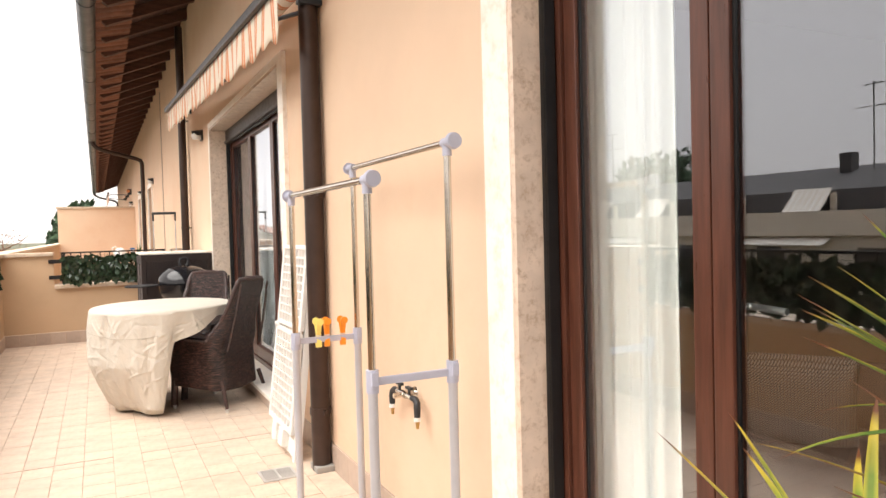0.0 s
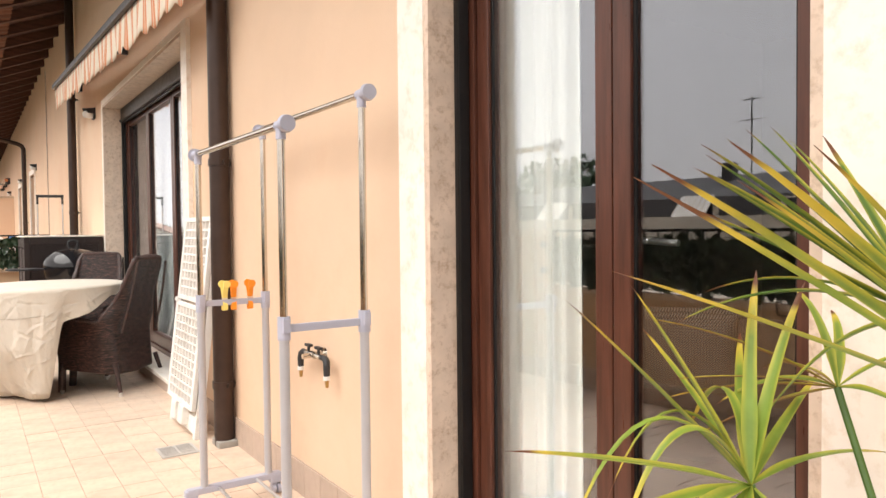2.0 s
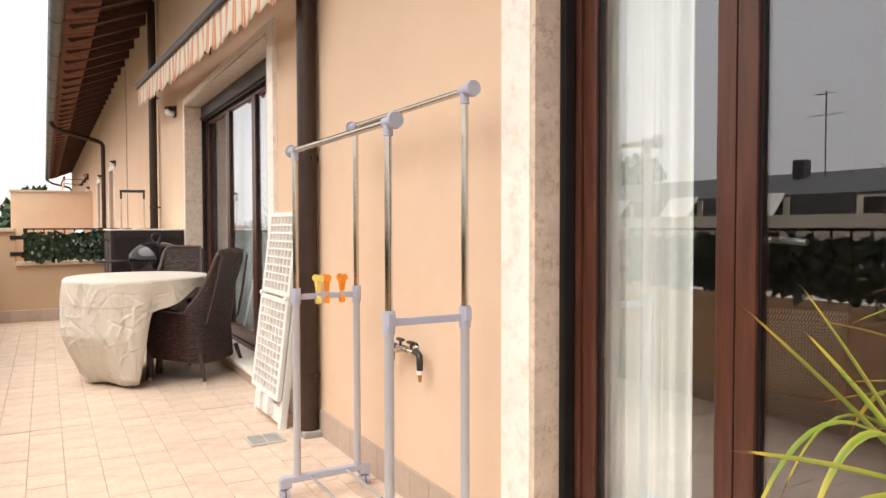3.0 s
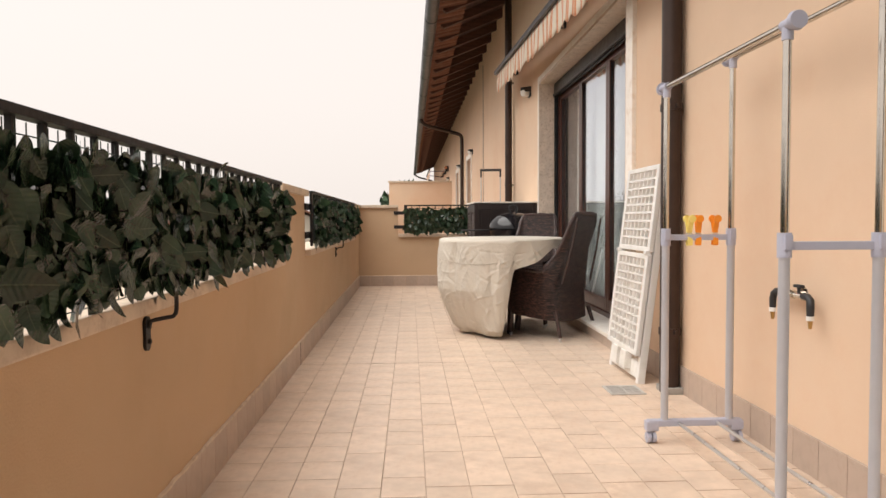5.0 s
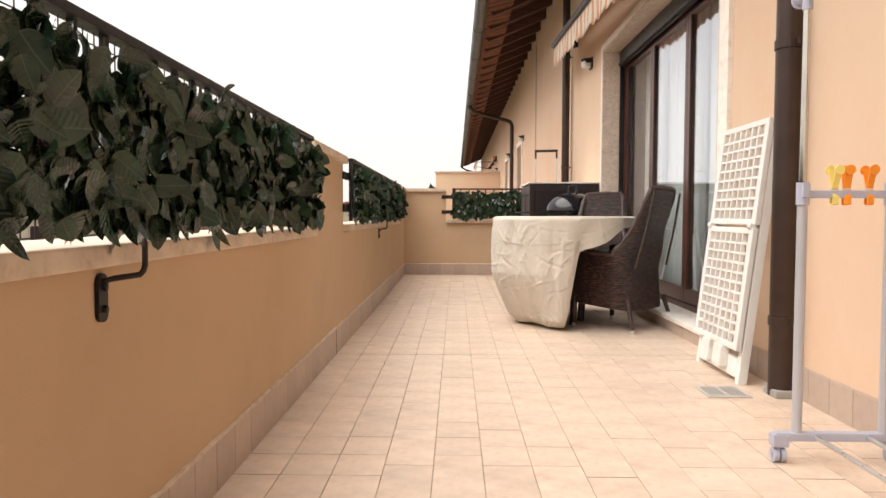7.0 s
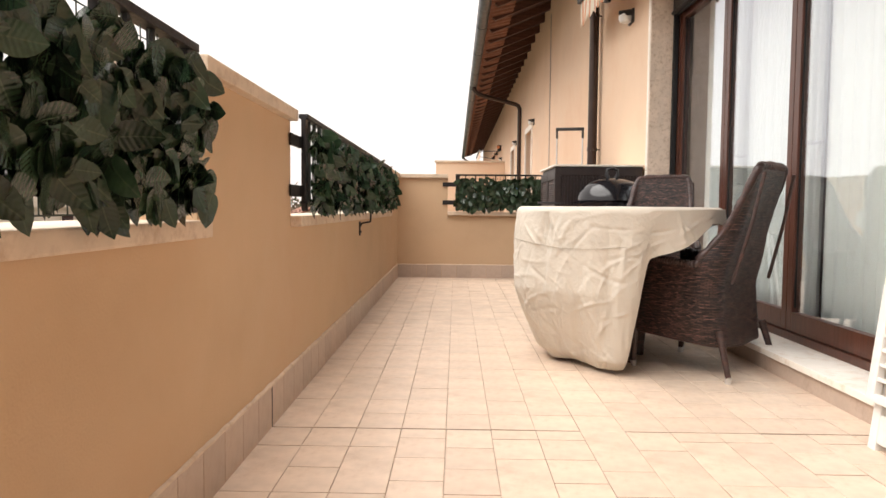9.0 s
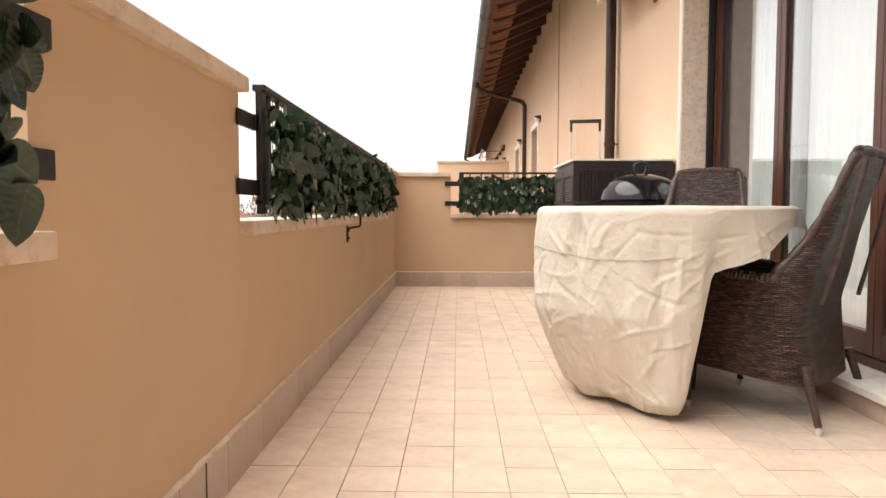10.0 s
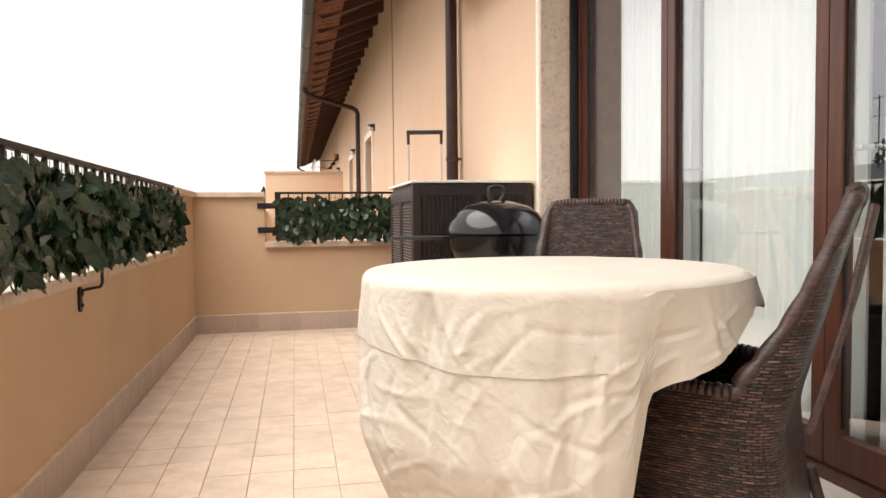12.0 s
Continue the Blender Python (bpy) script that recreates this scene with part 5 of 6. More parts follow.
part("handle", tube(bmn(), [(-0.05, 0, 0.24), (-0.09, 0, 0.29), (-0.16, 0, 0.25), (-0.11, 0, 0.12)], 0.012, 8), WHITEP, wc, smooth=True)
sb = thing("spray_bottle", "white spray bottle with a blue head", "bottle", at=pose(1.72, 16.15, 0.96))
part("bottle", lathe(bmn(), [(0.04, 0), (0.042, 0.01), (0.042, 0.13), (0.018, 0.17), (0.015, 0.19)], seg=20), WHITEP, sb, smooth=True)
part("spray_head", box(box(bmn(), (-0.05, -0.014, 0.19), (0.035, 0.014, 0.225), 0.005), (-0.035, -0.008, 0.15), (-0.025, 0.008, 0.19)), mat("blue_plastic", (0.05, 0.16, 0.38), 0.4, bump=0), sb)
hp = thing("herb_pot", "small pot with upright green leaves", "potted plant", at=pose(1.83, 16.2, 0.96) @ Matrix.Scale(0.75, 4))
part("pot", lathe(bmn(), [(0.045, 0), (0.06, 0.1), (0.055, 0.1), (0.01, 0.09)], seg=20), TERRAC, hp, smooth=True)
for k in range(7):
    rr = random.Random(k); ax, ay = rr.uniform(-0.07, 0.07), rr.uniform(-0.05, 0.05)
    part("leaf", tube(bmn(), [(ax * 0.2, ay * 0.2, 0.09), (ax * 0.5, ay * 0.5, 0.2), (ax, ay, 0.34 + 0.02 * k)], [0.008, 0.010, 0.001], 6), PALM, hp, smooth=True)

# ---- fan palm in a pot ----
pot = thing("plant_pot", "round terracotta pot holding the palm", "plant pot", at=pose(1.98, 1.95, 0))
part("pot", lathe(bmn(), [(0.11, 0.0), (0.14, 0.02), (0.18, 0.28), (0.195, 0.285), (0.195, 0.32), (0.17, 0.32), (0.16, 0.27), (0.01, 0.27)], seg=32), TERRAC, pot, smooth=True)
part("soil", lathe(bmn(), [(0.01, 0.26), (0.158, 0.26), (0.155, 0.285), (0.01, 0.29)], seg=24), SOIL, pot)
palm = thing("fan_palm", "fan palm with long narrow green leaflets, yellow edges and brown tips", "palm", at=pose(1.98, 1.95, 0.28))


def blade(bm, uvl, hub, tip, arch, w, rr, bend=None):
    """One leaflet from the hub to its tip, arched, folded along its rib and narrowing to a point."""
    a, c = Vector(hub), Vector(tip)
    side = (c - a).cross(Vector((0, 0, 1)))
    side = side.normalized() if side.length > 1e-4 else Vector((1, 0, 0))
    side = (side + Vector((0, 0, rr.uniform(-0.35, 0.35)))).normalized()
    mid = Vector(bend) if bend else a.lerp(c, 0.5) + Vector((0, 0, arch)) + side * rr.uniform(-0.015, 0.015)
    prev, N = None, 14
    for i in range(N + 1):
        s = i / N
        p = a * (1 - s) ** 2 + mid * 2 * s * (1 - s) + c * s * s
        d = ((mid - a) * (1 - s) + (c - mid) * s).normalized()
        nr = side.cross(d).normalized()
        if nr.z < 0:
            nr = -nr
        ww = w * min(1, 0.22 + 3.4 * s) * (1 - s) ** 0.5 if i < N else 0.0005
        ring = [bm.verts.new(p - side * ww + nr * ww * 0.5), bm.verts.new(p), bm.verts.new(p + side * ww + nr * ww * 0.5)]
        if prev:
            for k in (0, 1):
                f = bm.faces.new((prev[k], prev[k + 1], ring[k + 1], ring[k]))
                for lp, (uu, vv) in zip(f.loops, ((k - 1, s - 1 / N), (k, s - 1 / N), (k, s), (k - 1, s))):
                    lp[uvl].uv = (uu, vv)
        prev = ring


FANS = [
    # hub, material, blade half width, arch, tips
    ((2.13, 2.09, 1.09), PALM, 0.0115, 0.015, ((2.26, 2.45, 1.41), (2.23, 2.38, 1.40), (2.27, 2.37, 1.38), (2.27, 2.31, 1.38), (2.23, 2.19, 1.35), (2.17, 2.06, 1.36), (1.90, 2.25, 1.345), (1.86, 2.26, 1.335), (1.77, 2.19, 1.31), (1.82, 2.24, 1.30), (1.88, 2.29, 1.31), (1.92, 2.31, 1.25))),
    ((2.13, 2.09, 1.09), PALM, 0.0105, 0.09, ((2.04, 2.38, 1.12), (1.92, 2.35, 1.08), (2.02, 2.28, 0.92))),
    ((1.84, 1.89, 1.03), PALMY, 0.0105, 0.018, ((1.42, 1.93, 1.275), (1.57, 1.96, 1.285), (1.345, 1.925, 1.258), (1.295, 1.895, 1.248), (1.31, 1.92, 1.205), (1.66, 2.08, 1.27))),
    ((1.96, 2.25, 0.86), PALMY, 0.0125, 0.012, ((1.783, 2.432, 1.118), (1.878, 2.395, 1.14), (1.97, 2.45, 1.06), (2.055, 2.30, 1.158), (2.084, 2.24, 1.142), (1.472, 2.198, 1.015), (2.17, 2.40, 1.04), (2.25, 2.30, 0.98))),
    ((1.96, 2.25, 0.86), PALMY, 0.0125, 0.05, ((1.44, 2.10, 0.90), (1.52, 2.02, 0.80), (1.62, 2.34, 0.80), (2.22, 2.42, 0.84), (2.27, 2.20, 0.86), (1.78, 1.98, 0.74), (1.60, 2.12, 0.72))),
    ((2.16, 2.23, 0.975), PALMD, 0.0085, 0.035, ((1.95, 2.42, 1.08), (1.93, 2.38, 0.99), (2.01, 2.46, 0.93), (2.10, 2.44, 0.86), (2.27, 2.42, 0.96))),
    ((2.16, 2.23, 0.975), PALMY, 0.0105, 0.04, ((2.21, 2.33, 1.12), (2.28, 2.30, 1.08), (2.25, 2.12, 1.05), (2.04, 2.36, 0.94), (2.22, 2.10, 0.90))),
    ((2.05, 1.78, 0.93), PALM, 0.012, 0.03, ((2.20, 1.55, 1.20), (2.05, 1.45, 1.22), (1.92, 1.50, 1.20), (2.25, 1.70, 1.22), (1.85, 1.42, 1.05), (2.24, 1.45, 1.0))),
]
CURLS = (((1.83, 2.34, 1.09), (1.70, 2.36, 0.78)), ((1.86, 2.30, 1.06), (1.74, 2.30, 0.80)), ((1.90, 2.34, 1.07), (1.80, 2.37, 0.84)), ((2.02, 2.32, 1.08), (2.05, 2.42, 0.88)))
O = Vector((1.98, 1.95, 0.28))
for i, (hub, mt, wd, arch, tips) in enumerate(FANS):
    rr = random.Random(40 + i); bm = bmn(); uvl = bm.loops.layers.uv.new("UVMap")
    h = Vector(hub) - O
    for tip in tips:
        blade(bm, uvl, h, Vector(tip) - O, arch * rr.uniform(0.6, 1.4), wd * rr.uniform(0.85, 1.12), rr)
    if i == 4:
        for bend, tip in CURLS:
            blade(bm, uvl, h, Vector(tip) - O, 0, wd * 0.8, rr, Vector(bend) - O)
    lf = part("palm_leaf", bm, mt, palm, smooth="all")
    if i in (1, 4, 6):
        continue
    a = Vector((0.02 * math.cos(i), 0.02 * math.sin(i), 0.0))
    part("stalk", tube(bmn(), [a, a.lerp(h, 0.5) + Vector((0, 0, 0.04)), h], [0.008, 0.006, 0.006], 8), PALM, lf, smooth=True)

# ---- things indoors ----
so = thing("sofa", "dark fabric sofa just inside the near door", "sofa", at=pose(4.2, 2.4, -0.02))
part("seat", box(bmn(), (-0.5, -1.0, 0.1), (0.5, 1.0, 0.45), 0.06), SOFA, so, smooth=True)
part("backrest", box(bmn(), (0.3, -1.0, 0.45), (0.5, 1.0, 0.85), 0.06), SOFA, so, smooth=True)
for s in (-1, 1):
    part("armrest", box(bmn(), (-0.5, s * 1.0 - 0.1, 0.1), (0.5, s * 1.0 + 0.1, 0.62), 0.06), SOFA, so, smooth=True)


ac = thing("armchair", "grey upholstered armchair inside the near door", "armchair", at=pose(3.45, 3.35, -0.02, rz=-60))
part("seat", box(bmn(), (-0.38, -0.4, 0.12), (0.38, 0.4, 0.45), 0.06), SOFA, ac, smooth=True)
part("backrest", box(bmn(), (-0.38, 0.25, 0.45), (0.38, 0.42, 0.85), 0.06), SOFA, ac, smooth=True)
cu = thing("cushion", "patterned grey and white cushion on the armchair", "cushion", at=pose(3.4, 3.42, 0.74, rx=25, rz=-55) @ Matrix.Scale(0.8, 4))
def cush(u, v):
    x, y = u * 2 - 1, v * 2 - 1
    return (0.24 * x * (1 - 0.06 * (1 - y * y)), -0.09 * ((1 - x ** 4) * (1 - y ** 4)) ** 0.5, 0.24 * y * (1 - 0.06 * (1 - x * x)))
part("front", sheet(bmn(), cush, 20, 20, -0.01), CUSH, cu, smooth="all")
part("back", box(bmn(), (-0.22, 0.0, -0.22), (0.22, 0.05, 0.22), 0.03), CUSH, cu, smooth=True)

# ---- surroundings ----
bm = bmn()
box(bm, (-1500, -1500, -7.4), (1500, 1500, -7.0))
part("ground", bm, GROUND, label="open ground with grass and paving far below the terrace", kind="structure")


def row_house():
    """The facing house across the street with dormer awnings and a long parapet."""
    X = -24.5
    t = thing("facing_house", "long cream apartment house with dark roof and balcony parapet", "house")
    bm = bmn(); box(bm, (X - 10, -50, -7), (X, 70, 0.75)); box(bm, (X - 9, -50, 0.75), (X - 1.6, 70, 1.0))
    part("wall", bm, HOUSE, t)
    part("balcony_parapet", box(bmn(), (X - 0.2, -50, 0.65), (X + 0.35, 70, 1.72)), HOUSE, t, "long cream balcony parapet")
    bm = bmn()
    v = [bm.verts.new(p) for p in ((X - 1.5, -50, 1.0), (X - 1.5, 70, 1.0), (X - 1.9, 70, 2.7), (X - 1.9, -50, 2.7), (X - 6, -50, 4.0), (X - 6, 70, 4.0), (X - 10, -50, 2.5), (X - 10, 70, 2.5))]
    for f in ((0, 1, 2, 3), (3, 2, 5, 4), (4, 5, 7, 6), (0, 3, 4, 6), (1, 7, 5, 2), (0, 6, 7, 1)):
        bm.faces.new([v[i] for i in f])
    bmesh.ops.recalc_face_normals(bm, faces=bm.faces)
    part("roof", bm, SLATE, t, "dark roof")
    for k in range(18):
        y = 21.8 + (k - 10) * 4.9
        w = part("dormer_window", box(bmn(), (X - 1.48, y, 1.0), (X - 1.40, y + 1.8, 2.55)), HOUSE, t)
        part("pane", box(bmn(), (X - 1.395, y + 0.3, 1.1), (X - 1.37, y + 1.5, 2.45)), DGLASS, w)
        w = part("window", box(bmn(), (X + 0.01, y + 1.6, -1.6), (X + 0.06, y + 3.1, 0.25)), HOUSE, t)
        part("pane", box(bmn(), (X + 0.065, y + 1.7, -1.5), (X + 0.09, y + 3.0, 0.15)), DGLASS, w)
    for y in (-20, -5, 12, 23.2, 38):
        part("chimney", box(bmn(), (X - 5.4, y + 0.1, 3.2), (X - 4.8, y + 0.7, 4.6)), SLATE, t)
    for y in (-16, 22.3, 41):
        bm = bmn(); rod(bm, (X - 5.0, y, 3.3), (X - 5.0, y, 7.9), 0.035, seg=6)
        for z, l in ((7.75, 0.45), (6.7, 0.8)):
            rod(bm, (X - 5.0, y - l, z), (X - 5.0, y + l, z), 0.018, seg=5)
            for q in range(5):
                yy = y - l + q * l / 2; rod(bm, (X - 5.25, yy, z), (X - 4.75, yy, z), 0.012, seg=4)
        part("aerial", bm, DARKM, t, "rooftop television aerial")
    return X


FX = row_house()
for k in range(-11, 9):
    y = 21.75 + k * 4.9
    if k % 5 == 4:
        continue
    def f(u, v, y=y):
        return (FX - 1.1 + 1.0 * v, y + 1.9 * u, 2.75 - 1.12 * v - 0.04 * math.sin(math.pi * v))
    aw = part("sloping_awning", sheet(bmn(), f, 10, 4, 0.02), AWN2, None)
    tagged(aw, "pale striped awning let down over a dormer balcony", "awning", "awnings across the street")
for k in range(7):
    y = -35 + k * 11.2
    def f(u, v, y=y):
        return (FX + 0.05 + 0.7 * v, y + 5.2 * u, 0.55 - 0.3 * v - (0.04 * abs(math.sin(u * 40)) if v > 0.9 else 0))
    aw = part("wide_awning", sheet(bmn(), f, 60, 6, 0.02), AWN2, None)
    tagged(aw, "pale scalloped awning over the lower balcony", "awning", "awnings across the street")


def blob_tree(x, y, z0, h, r, material, seed, label, leafy=True, n=900):
    rr = random.Random(seed)
    t = thing("tree", label, "tree", "trees beyond the terrace", at=pose(x, y, z0))
    bm = bmn(); tube(bm, [(0, 0, 0), (0.1, 0, h * 0.4), (0, 0.1, h * 0.9)], [0.3, 0.2, 0.05], 8)
    for k in range(9):
        a = rr.uniform(0, 6.3); z = h * rr.uniform(0.35, 0.8)
        tube(bm, [(0.05, 0, z), (r * 0.5 * math.cos(a), r * 0.5 * math.sin(a), z + h * 0.08), (r * 0.8 * math.cos(a), r * 0.8 * math.sin(a), z + h * 0.18)], [0.1, 0.05, 0.02], 6)
    part("trunk", bm, TREEB, t)
    V, F = [], []
    lobes = [(rr.uniform(-0.5, 0.5) * r, rr.uniform(-0.5, 0.5) * r, h * rr.uniform(0.4, 0.85), r * rr.uniform(0.35, 0.6)) for _ in range(10)]
    for k in range(n):
        lx, ly, lz, lr = rr.choice(lobes)
        d = Vector((rr.gauss(0, 1), rr.gauss(0, 1), rr.gauss(0, 1))).normalized() * lr * rr.uniform(0.6, 1.05)
        c = Vector((lx, ly, lz)) + d
        s = (0.28 if leafy else 0.10) * rr.uniform(0.6, 1.4)
        q = Euler((rr.uniform(0, 6), rr.uniform(0, 6), rr.uniform(0, 6))).to_matrix()
        b = len(V)
        V += [tuple(c + q @ Vector(p)) for p in ((-s, 0, 0), (0, -s * 0.6, 0.1 * s), (s, 0, 0), (0, s * 0.6, 0.1 * s))]
        F.append((b, b + 1, b + 2, b + 3))
    me = bpy.data.meshes.new("crown"); me.from_pydata(V, [], F); me.materials.append(material)
    o = new("crown", me); o.parent = t; tagged(o, kind="stuff")


blob_tree(0.15, 52, -7, 11.2, 2.1, TREEG, 1, "dark green evergreen tree beyond the next terrace", True, 2600)
blob_tree(-16, 66, -7, 10.5, 3.6, TREEB, 2, "leafless reddish tree in the haze", False, 3000)
blob_tree(-33, 40, -7, 14.5, 3.4, TREEG, 3, "tall dark tree behind the facing house", True, 2600)
blob_tree(-48, 70, -7, 9.0, 3.6, TREEG, 5, "round dark tree beside a house", True, 2000)


def far_house(x, y, w, d, h, rh, wall, label, yaw=0, gable_front=True):
    t = thing("house", label, "house", "houses in the distance", at=pose(x, y, -7, rz=yaw))
    bm = bmn(); box(bm, (-w / 2, -d / 2, 0), (w / 2, d / 2, h))
    v = [bm.verts.new(p) for p in ((-w / 2, -d / 2, h), (w / 2, -d / 2, h), (0, -d / 2, h + rh * 0.9), (-w / 2, d / 2, h), (w / 2, d / 2, h), (0, d / 2, h + rh * 0.9))]
    bm.faces.new((v[0], v[1], v[2])); bm.faces.new((v[4], v[3], v[5]))
    part("wall", bm, wall, t)
    bm = bmn()
    for s in (-1, 1):
        a = [(s * (w / 2 + 0.7), h - 0.7 * rh / (w / 2)), (0, h + rh)]
        vs = [bm.verts.new((px, py, pz + dz)) for dz in (0, 0.25) for px, py, pz in ((a[0][0], -d / 2 - 0.7, a[0][1]), (a[1][0], -d / 2 - 0.7, a[1][1]), (a[1][0], d / 2 + 0.7, a[1][1]), (a[0][0], d / 2 + 0.7, a[0][1]))]
        for f in ((0, 3, 2, 1), (4, 5, 6, 7), (0, 1, 5, 4), (1, 2, 6, 5), (2, 3, 7, 6), (3, 0, 4, 7)):
            bm.faces.new([vs[i] for i in f])
    bmesh.ops.recalc_face_normals(bm, faces=bm.faces)
    part("roof", bm, CLAY, t, "clay tile roof")
    for fl in range(int(h / 3)):
        for k in range(max(2, int(w / 3))):
            xx = -w / 2 + (k + 0.5) * w / max(2, int(w / 3))
            wn_ = part("window", box(bmn(), (xx - 0.6, -d / 2 - 0.08, 1.0 + fl * 3), (xx + 0.6, -d / 2 + 0.02, 2.4 + fl * 3)), HOUSE, t)
            part("pane", box(bmn(), (xx - 0.5, -d / 2 - 0.12, 1.1 + fl * 3), (xx + 0.5, -d / 2 - 0.085, 2.3 + fl * 3)), DGLASS, wn_)
    part("chimney", box(bmn(), (w * 0.2, 0, h), (w * 0.2 + 0.7, 0.7, h + rh + 0.8)), wall, t)


far_house(-21, 58, 12, 9, 6.6, 2.5, HOUSE_R, "brick house with a low gable roof", 8)
far_house(-34, 62, 8, 9, 7.0, 3.4, HOUSE, "pale house with a steep roof", -35)
far_house(-13, 84, 12, 9, 6.5, 2.6, HOUSE, "pale house with a reddish roof in the haze", 20)
far_house(-45, 100, 14, 9, 6.4, 2.4, HOUSE, "distant pale house with clay roof", -10)
far_house(-62, 90, 14, 9, 6.4, 2.4, HOUSE_R, "distant brick house with clay roof", 15)
far_house(-75, 60, 12, 9, 6.4, 2.8, HOUSE, "distant pale house with red roof", 60)
for i, (x, y, h) in enumerate(((-28, 80, 8.2), (-40, 90, 8.6), (-55, 80, 8.5), (-9, 100, 9.3), (-22, 110, 9.8))):
    blob_tree(x, y, -7, h, 4.0, TREEB if i % 2 else TREEG, 20 + i, "tree among the distant houses", i % 2 == 0, 1000)

# ---- floor tiles and skirting ----
TWD, TLN = 0.165, 0.195


def slab_mesh(name, a, b, h, material, bev=0.0022, edge=None):
    me = bpy.data.meshes.new(name); bm = bmn()
    lo = [bm.verts.new(p) for p in ((0, 0, 0), (a, 0, 0), (a, b, 0), (0, b, 0))]
    mi = [bm.verts.new((x, y, h - bev * 0.6)) for x, y in ((0, 0), (a, 0), (a, b), (0, b))]
    hi = [bm.verts.new((x, y, h)) for x, y in ((bev, bev), (a - bev, bev), (a - bev, b - bev), (bev, b - bev))]
    bm.faces.new(hi)
    for i in range(4):
        j = (i + 1) % 4
        bm.faces.new((lo[i], lo[j], mi[j], mi[i])).material_index = 1 if edge else 0; bm.faces.new((mi[i], mi[j], hi[j], hi[i]))
    bm.to_mesh(me); bm.free(); me.materials.append(material)
    if edge:
        me.materials.append(edge)
    return me


GAP, GAPY = 0.0020, 0.0048
def lay(col_rng, y0, y1):
    """Tiles of one column: whole and double lengths in a chance order."""
    out, y = [], y0
    while y < y1 - 0.01:
        n = 2 if col_rng.random() < 0.22 else 1
        e = min(y + TLN * n, y1)
        if y < 6.6 < e:
            e = 6.6
        out.append((y, e)); y = e
    return out


cache = {}
V, F = [], []
near_n = 0
for c in range(15):
    x0 = c * TWD; x1 = min(x0 + TWD, WX)
    if x0 >= WX - 0.02:
        break
    rr = random.Random(100 + c)
    for a, b in lay(rr, 6.6 - 0.195 * 40 - rr.choice((0, 0.1)), YF):
        if b < YN:
            continue
        L, W = b - a - GAPY, x1 - x0 - GAP
        if a >= 6.59 and a < 6.61:
            a += 0.008; L -= 0.008
        dz = rr.uniform(-0.0006, 0.0006)
        if 4.5 < (a + b) / 2 < 8.9 and near_n < 300 and x0 < 2.2:
            key = (round(W, 3), round(L, 3))
            if key not in cache:
                cache[key] = slab_mesh("tile", W, L, 0.012, TILE, edge=GROUT)
            o = new("tile", cache[key]); o.parent = slab; o.location = (x0, a, -0.012 + dz); near_n += 1
        else:
            n0 = len(V); h = 0.012; bev = 0.0022; z = -0.012 + dz
            V += [(x0 + p, a + q, z) for p, q in ((0, 0), (W, 0), (W, L), (0, L))]
            V += [(x0 + p, a + q, z + h - bev * 0.6) for p, q in ((0, 0), (W, 0), (W, L), (0, L))]
            V += [(x0 + p, a + q, z + h) for p, q in ((bev, bev), (W - bev, bev), (W - bev, L - bev), (bev, L - bev))]
            F.append(tuple(n0 + 8 + i for i in range(4)))
            for i in range(4):
                j = (i + 1) % 4
                F.append((n0 + i, n0 + j, n0 + 4 + j, n0 + 4 + i)); F.append((n0 + 4 + i, n0 + 4 + j, n0 + 8 + j, n0 + 8 + i))
me = bpy.data.meshes.new("tiles"); me.from_pydata(V, [], F); me.materials.append(TILE); me.materials.append(GROUT)
for i, p in enumerate(me.polygons):
    p.material_index = 1 if i % 9 in (1, 3, 5, 7) else 0
tagged(new("tiles", me), label="beige ceramic terrace tiles in offset rows", kind="stuff").parent = slab

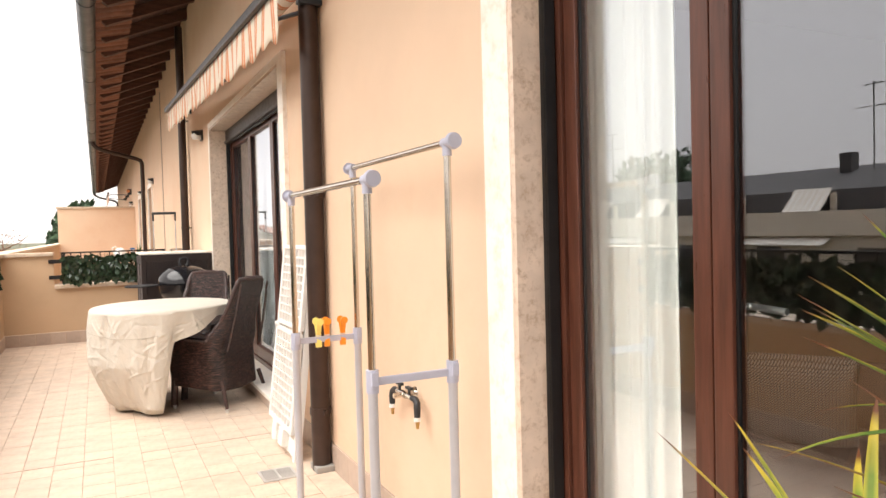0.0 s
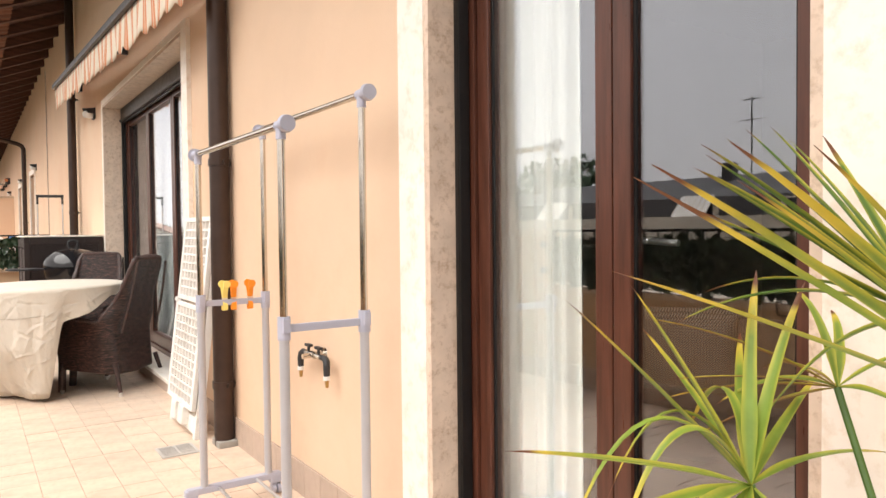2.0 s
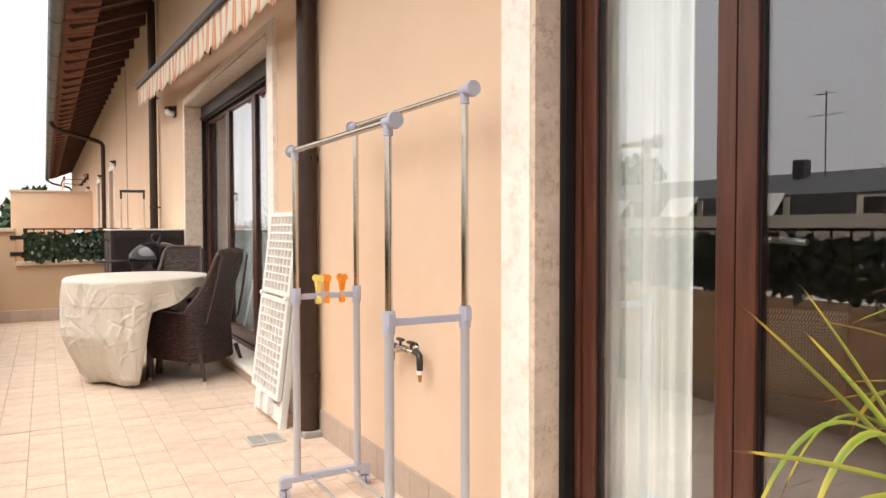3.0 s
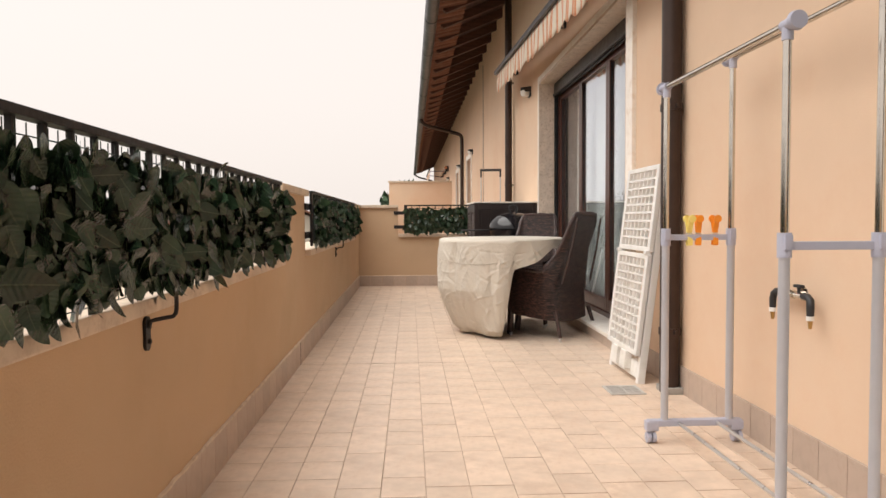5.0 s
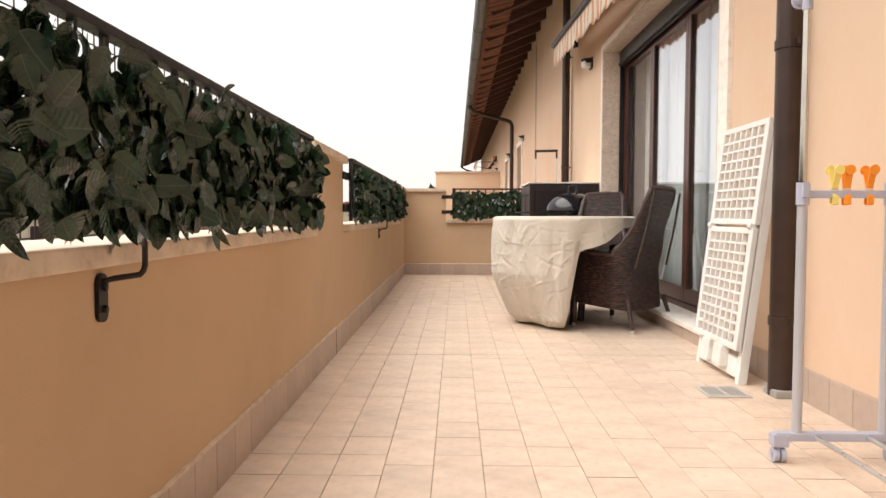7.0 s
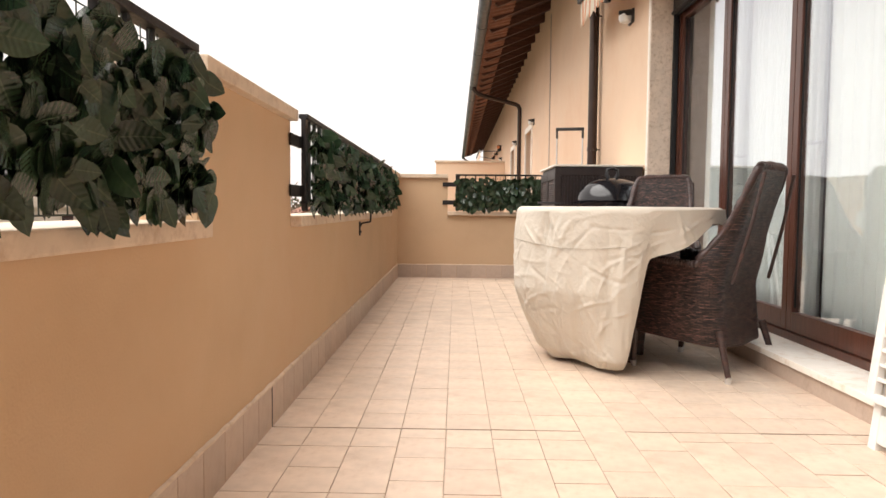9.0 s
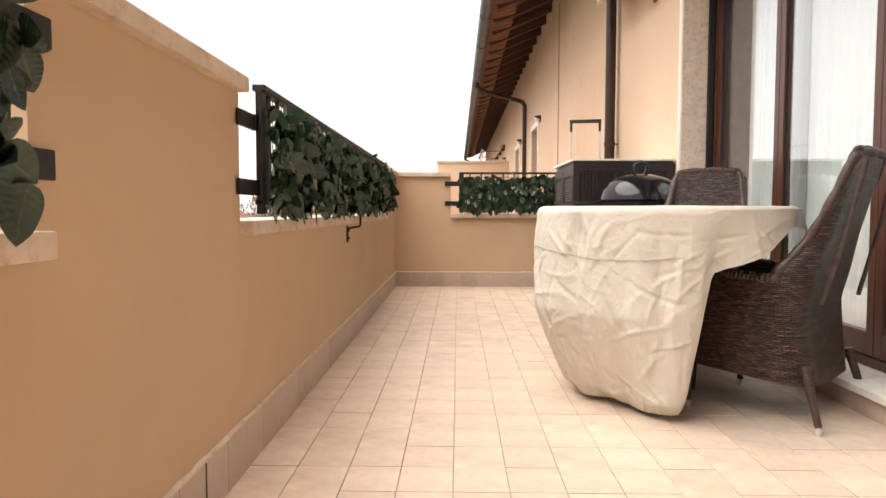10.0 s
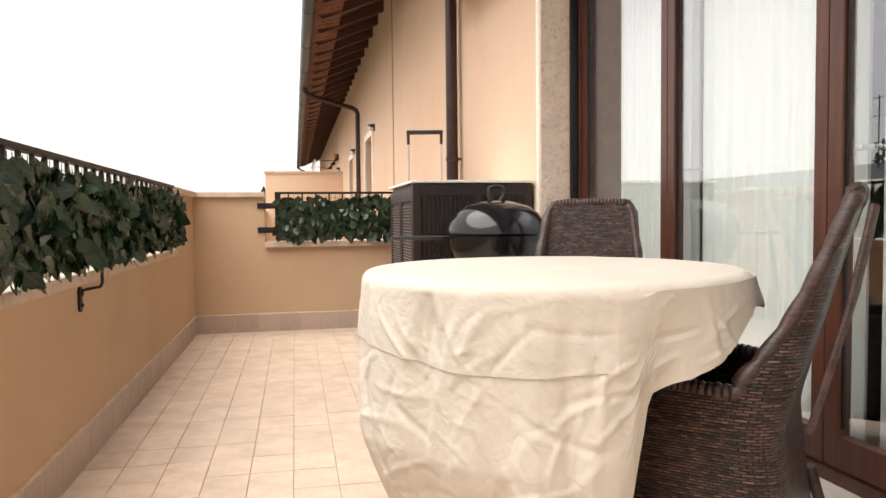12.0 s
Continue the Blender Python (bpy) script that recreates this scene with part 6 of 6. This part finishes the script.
boxes("floor_joint", [((0.012, 6.594, -0.012), (WX, 6.604, -0.003)), ((0.001, 6.594, -0.003), (0.0135, 6.602, 0.15))], DARKM, label="dark expansion joint across the terrace floor")
SKH = 0.155
skm = slab_mesh("skirting_tile", 0.172, SKH, 0.011, SKIRT, 0.002)
def skirting(parent, m0, length, skip=()):
    n = int(length / 0.175)
    for k in range(n + 1):
        s = k * 0.175
        if any(a < s + 0.08 < b for a, b in skip) or s + 0.1 > length:
            continue
        o = new("skirting_tile", skm); o.parent = parent; o.matrix_basis = m0 @ pose(s, 0, 0)
def mortar(name, f, n):
    """The uneven line of mortar on top of the skirting."""
    bm = bmn(); rows = []
    for i in range(n + 1):
        s = i / n; rows.append([bm.verts.new(p) for p in f(s)])
    for A, B in zip(rows, rows[1:]):
        for k in range(len(A)):
            j = (k + 1) % len(A); bm.faces.new((A[k], B[k], B[j], A[j]))
    bm.faces.new(rows[0]); bm.faces.new(rows[-1][::-1])
    bmesh.ops.recalc_face_normals(bm, faces=bm.faces)
    part(name, bm, SILL, label="uneven pale mortar line above the skirting", kind="structure")
def prof(s, base, nx, ny):
    t = 0.011 + 0.004 * noise.noise(Vector((base * 7 + s * 130, 0, 0))); h = 0.010 + 0.007 * noise.noise(Vector((s * 160, base, 3)))
    z = SKH - 0.004
    return [(nx * 0, z), (t, z), (t * 0.9, z + h * 0.6), (0.001, z + h)]
mortar("skirting_mortar", lambda s: [(p, 1.0 + s * (YF - 1.0), z) for p, z in prof(s, 1.0, 1, 0)], 420)
mortar("skirting_mortar", lambda s: [(s * WX, YF - p, z) for p, z in prof(s, 2.0, 1, 0)], 100)
side = Matrix(((0, 0, 1, 0), (1, 0, 0, 0), (0, 1, 0, 0), (0, 0, 0, 1)))
skirting(wall_west, Matrix.Translation((0.001, 1.0, -0.003)) @ side, YF - 1.0)
skirting(wall_north, Matrix.Translation((0.0, YF - 0.001, -0.003)) @ Matrix(((1, 0, 0, 0), (0, 0, -1, 0), (0, 1, 0, 0), (0, 0, 0, 1))), WX)
skirting(wall_east, Matrix.Translation((WX - 0.001, 1.0, -0.003)) @ Matrix(((0, 0, -1, 0), (1, 0, 0, 0), (0, 1, 0, 0), (0, 0, 0, 1))), YF - 1.0, [(D1[0] - 1.1, D1[1] - 0.98), (D2[0] - 1.05, D2[1] - 0.95)])
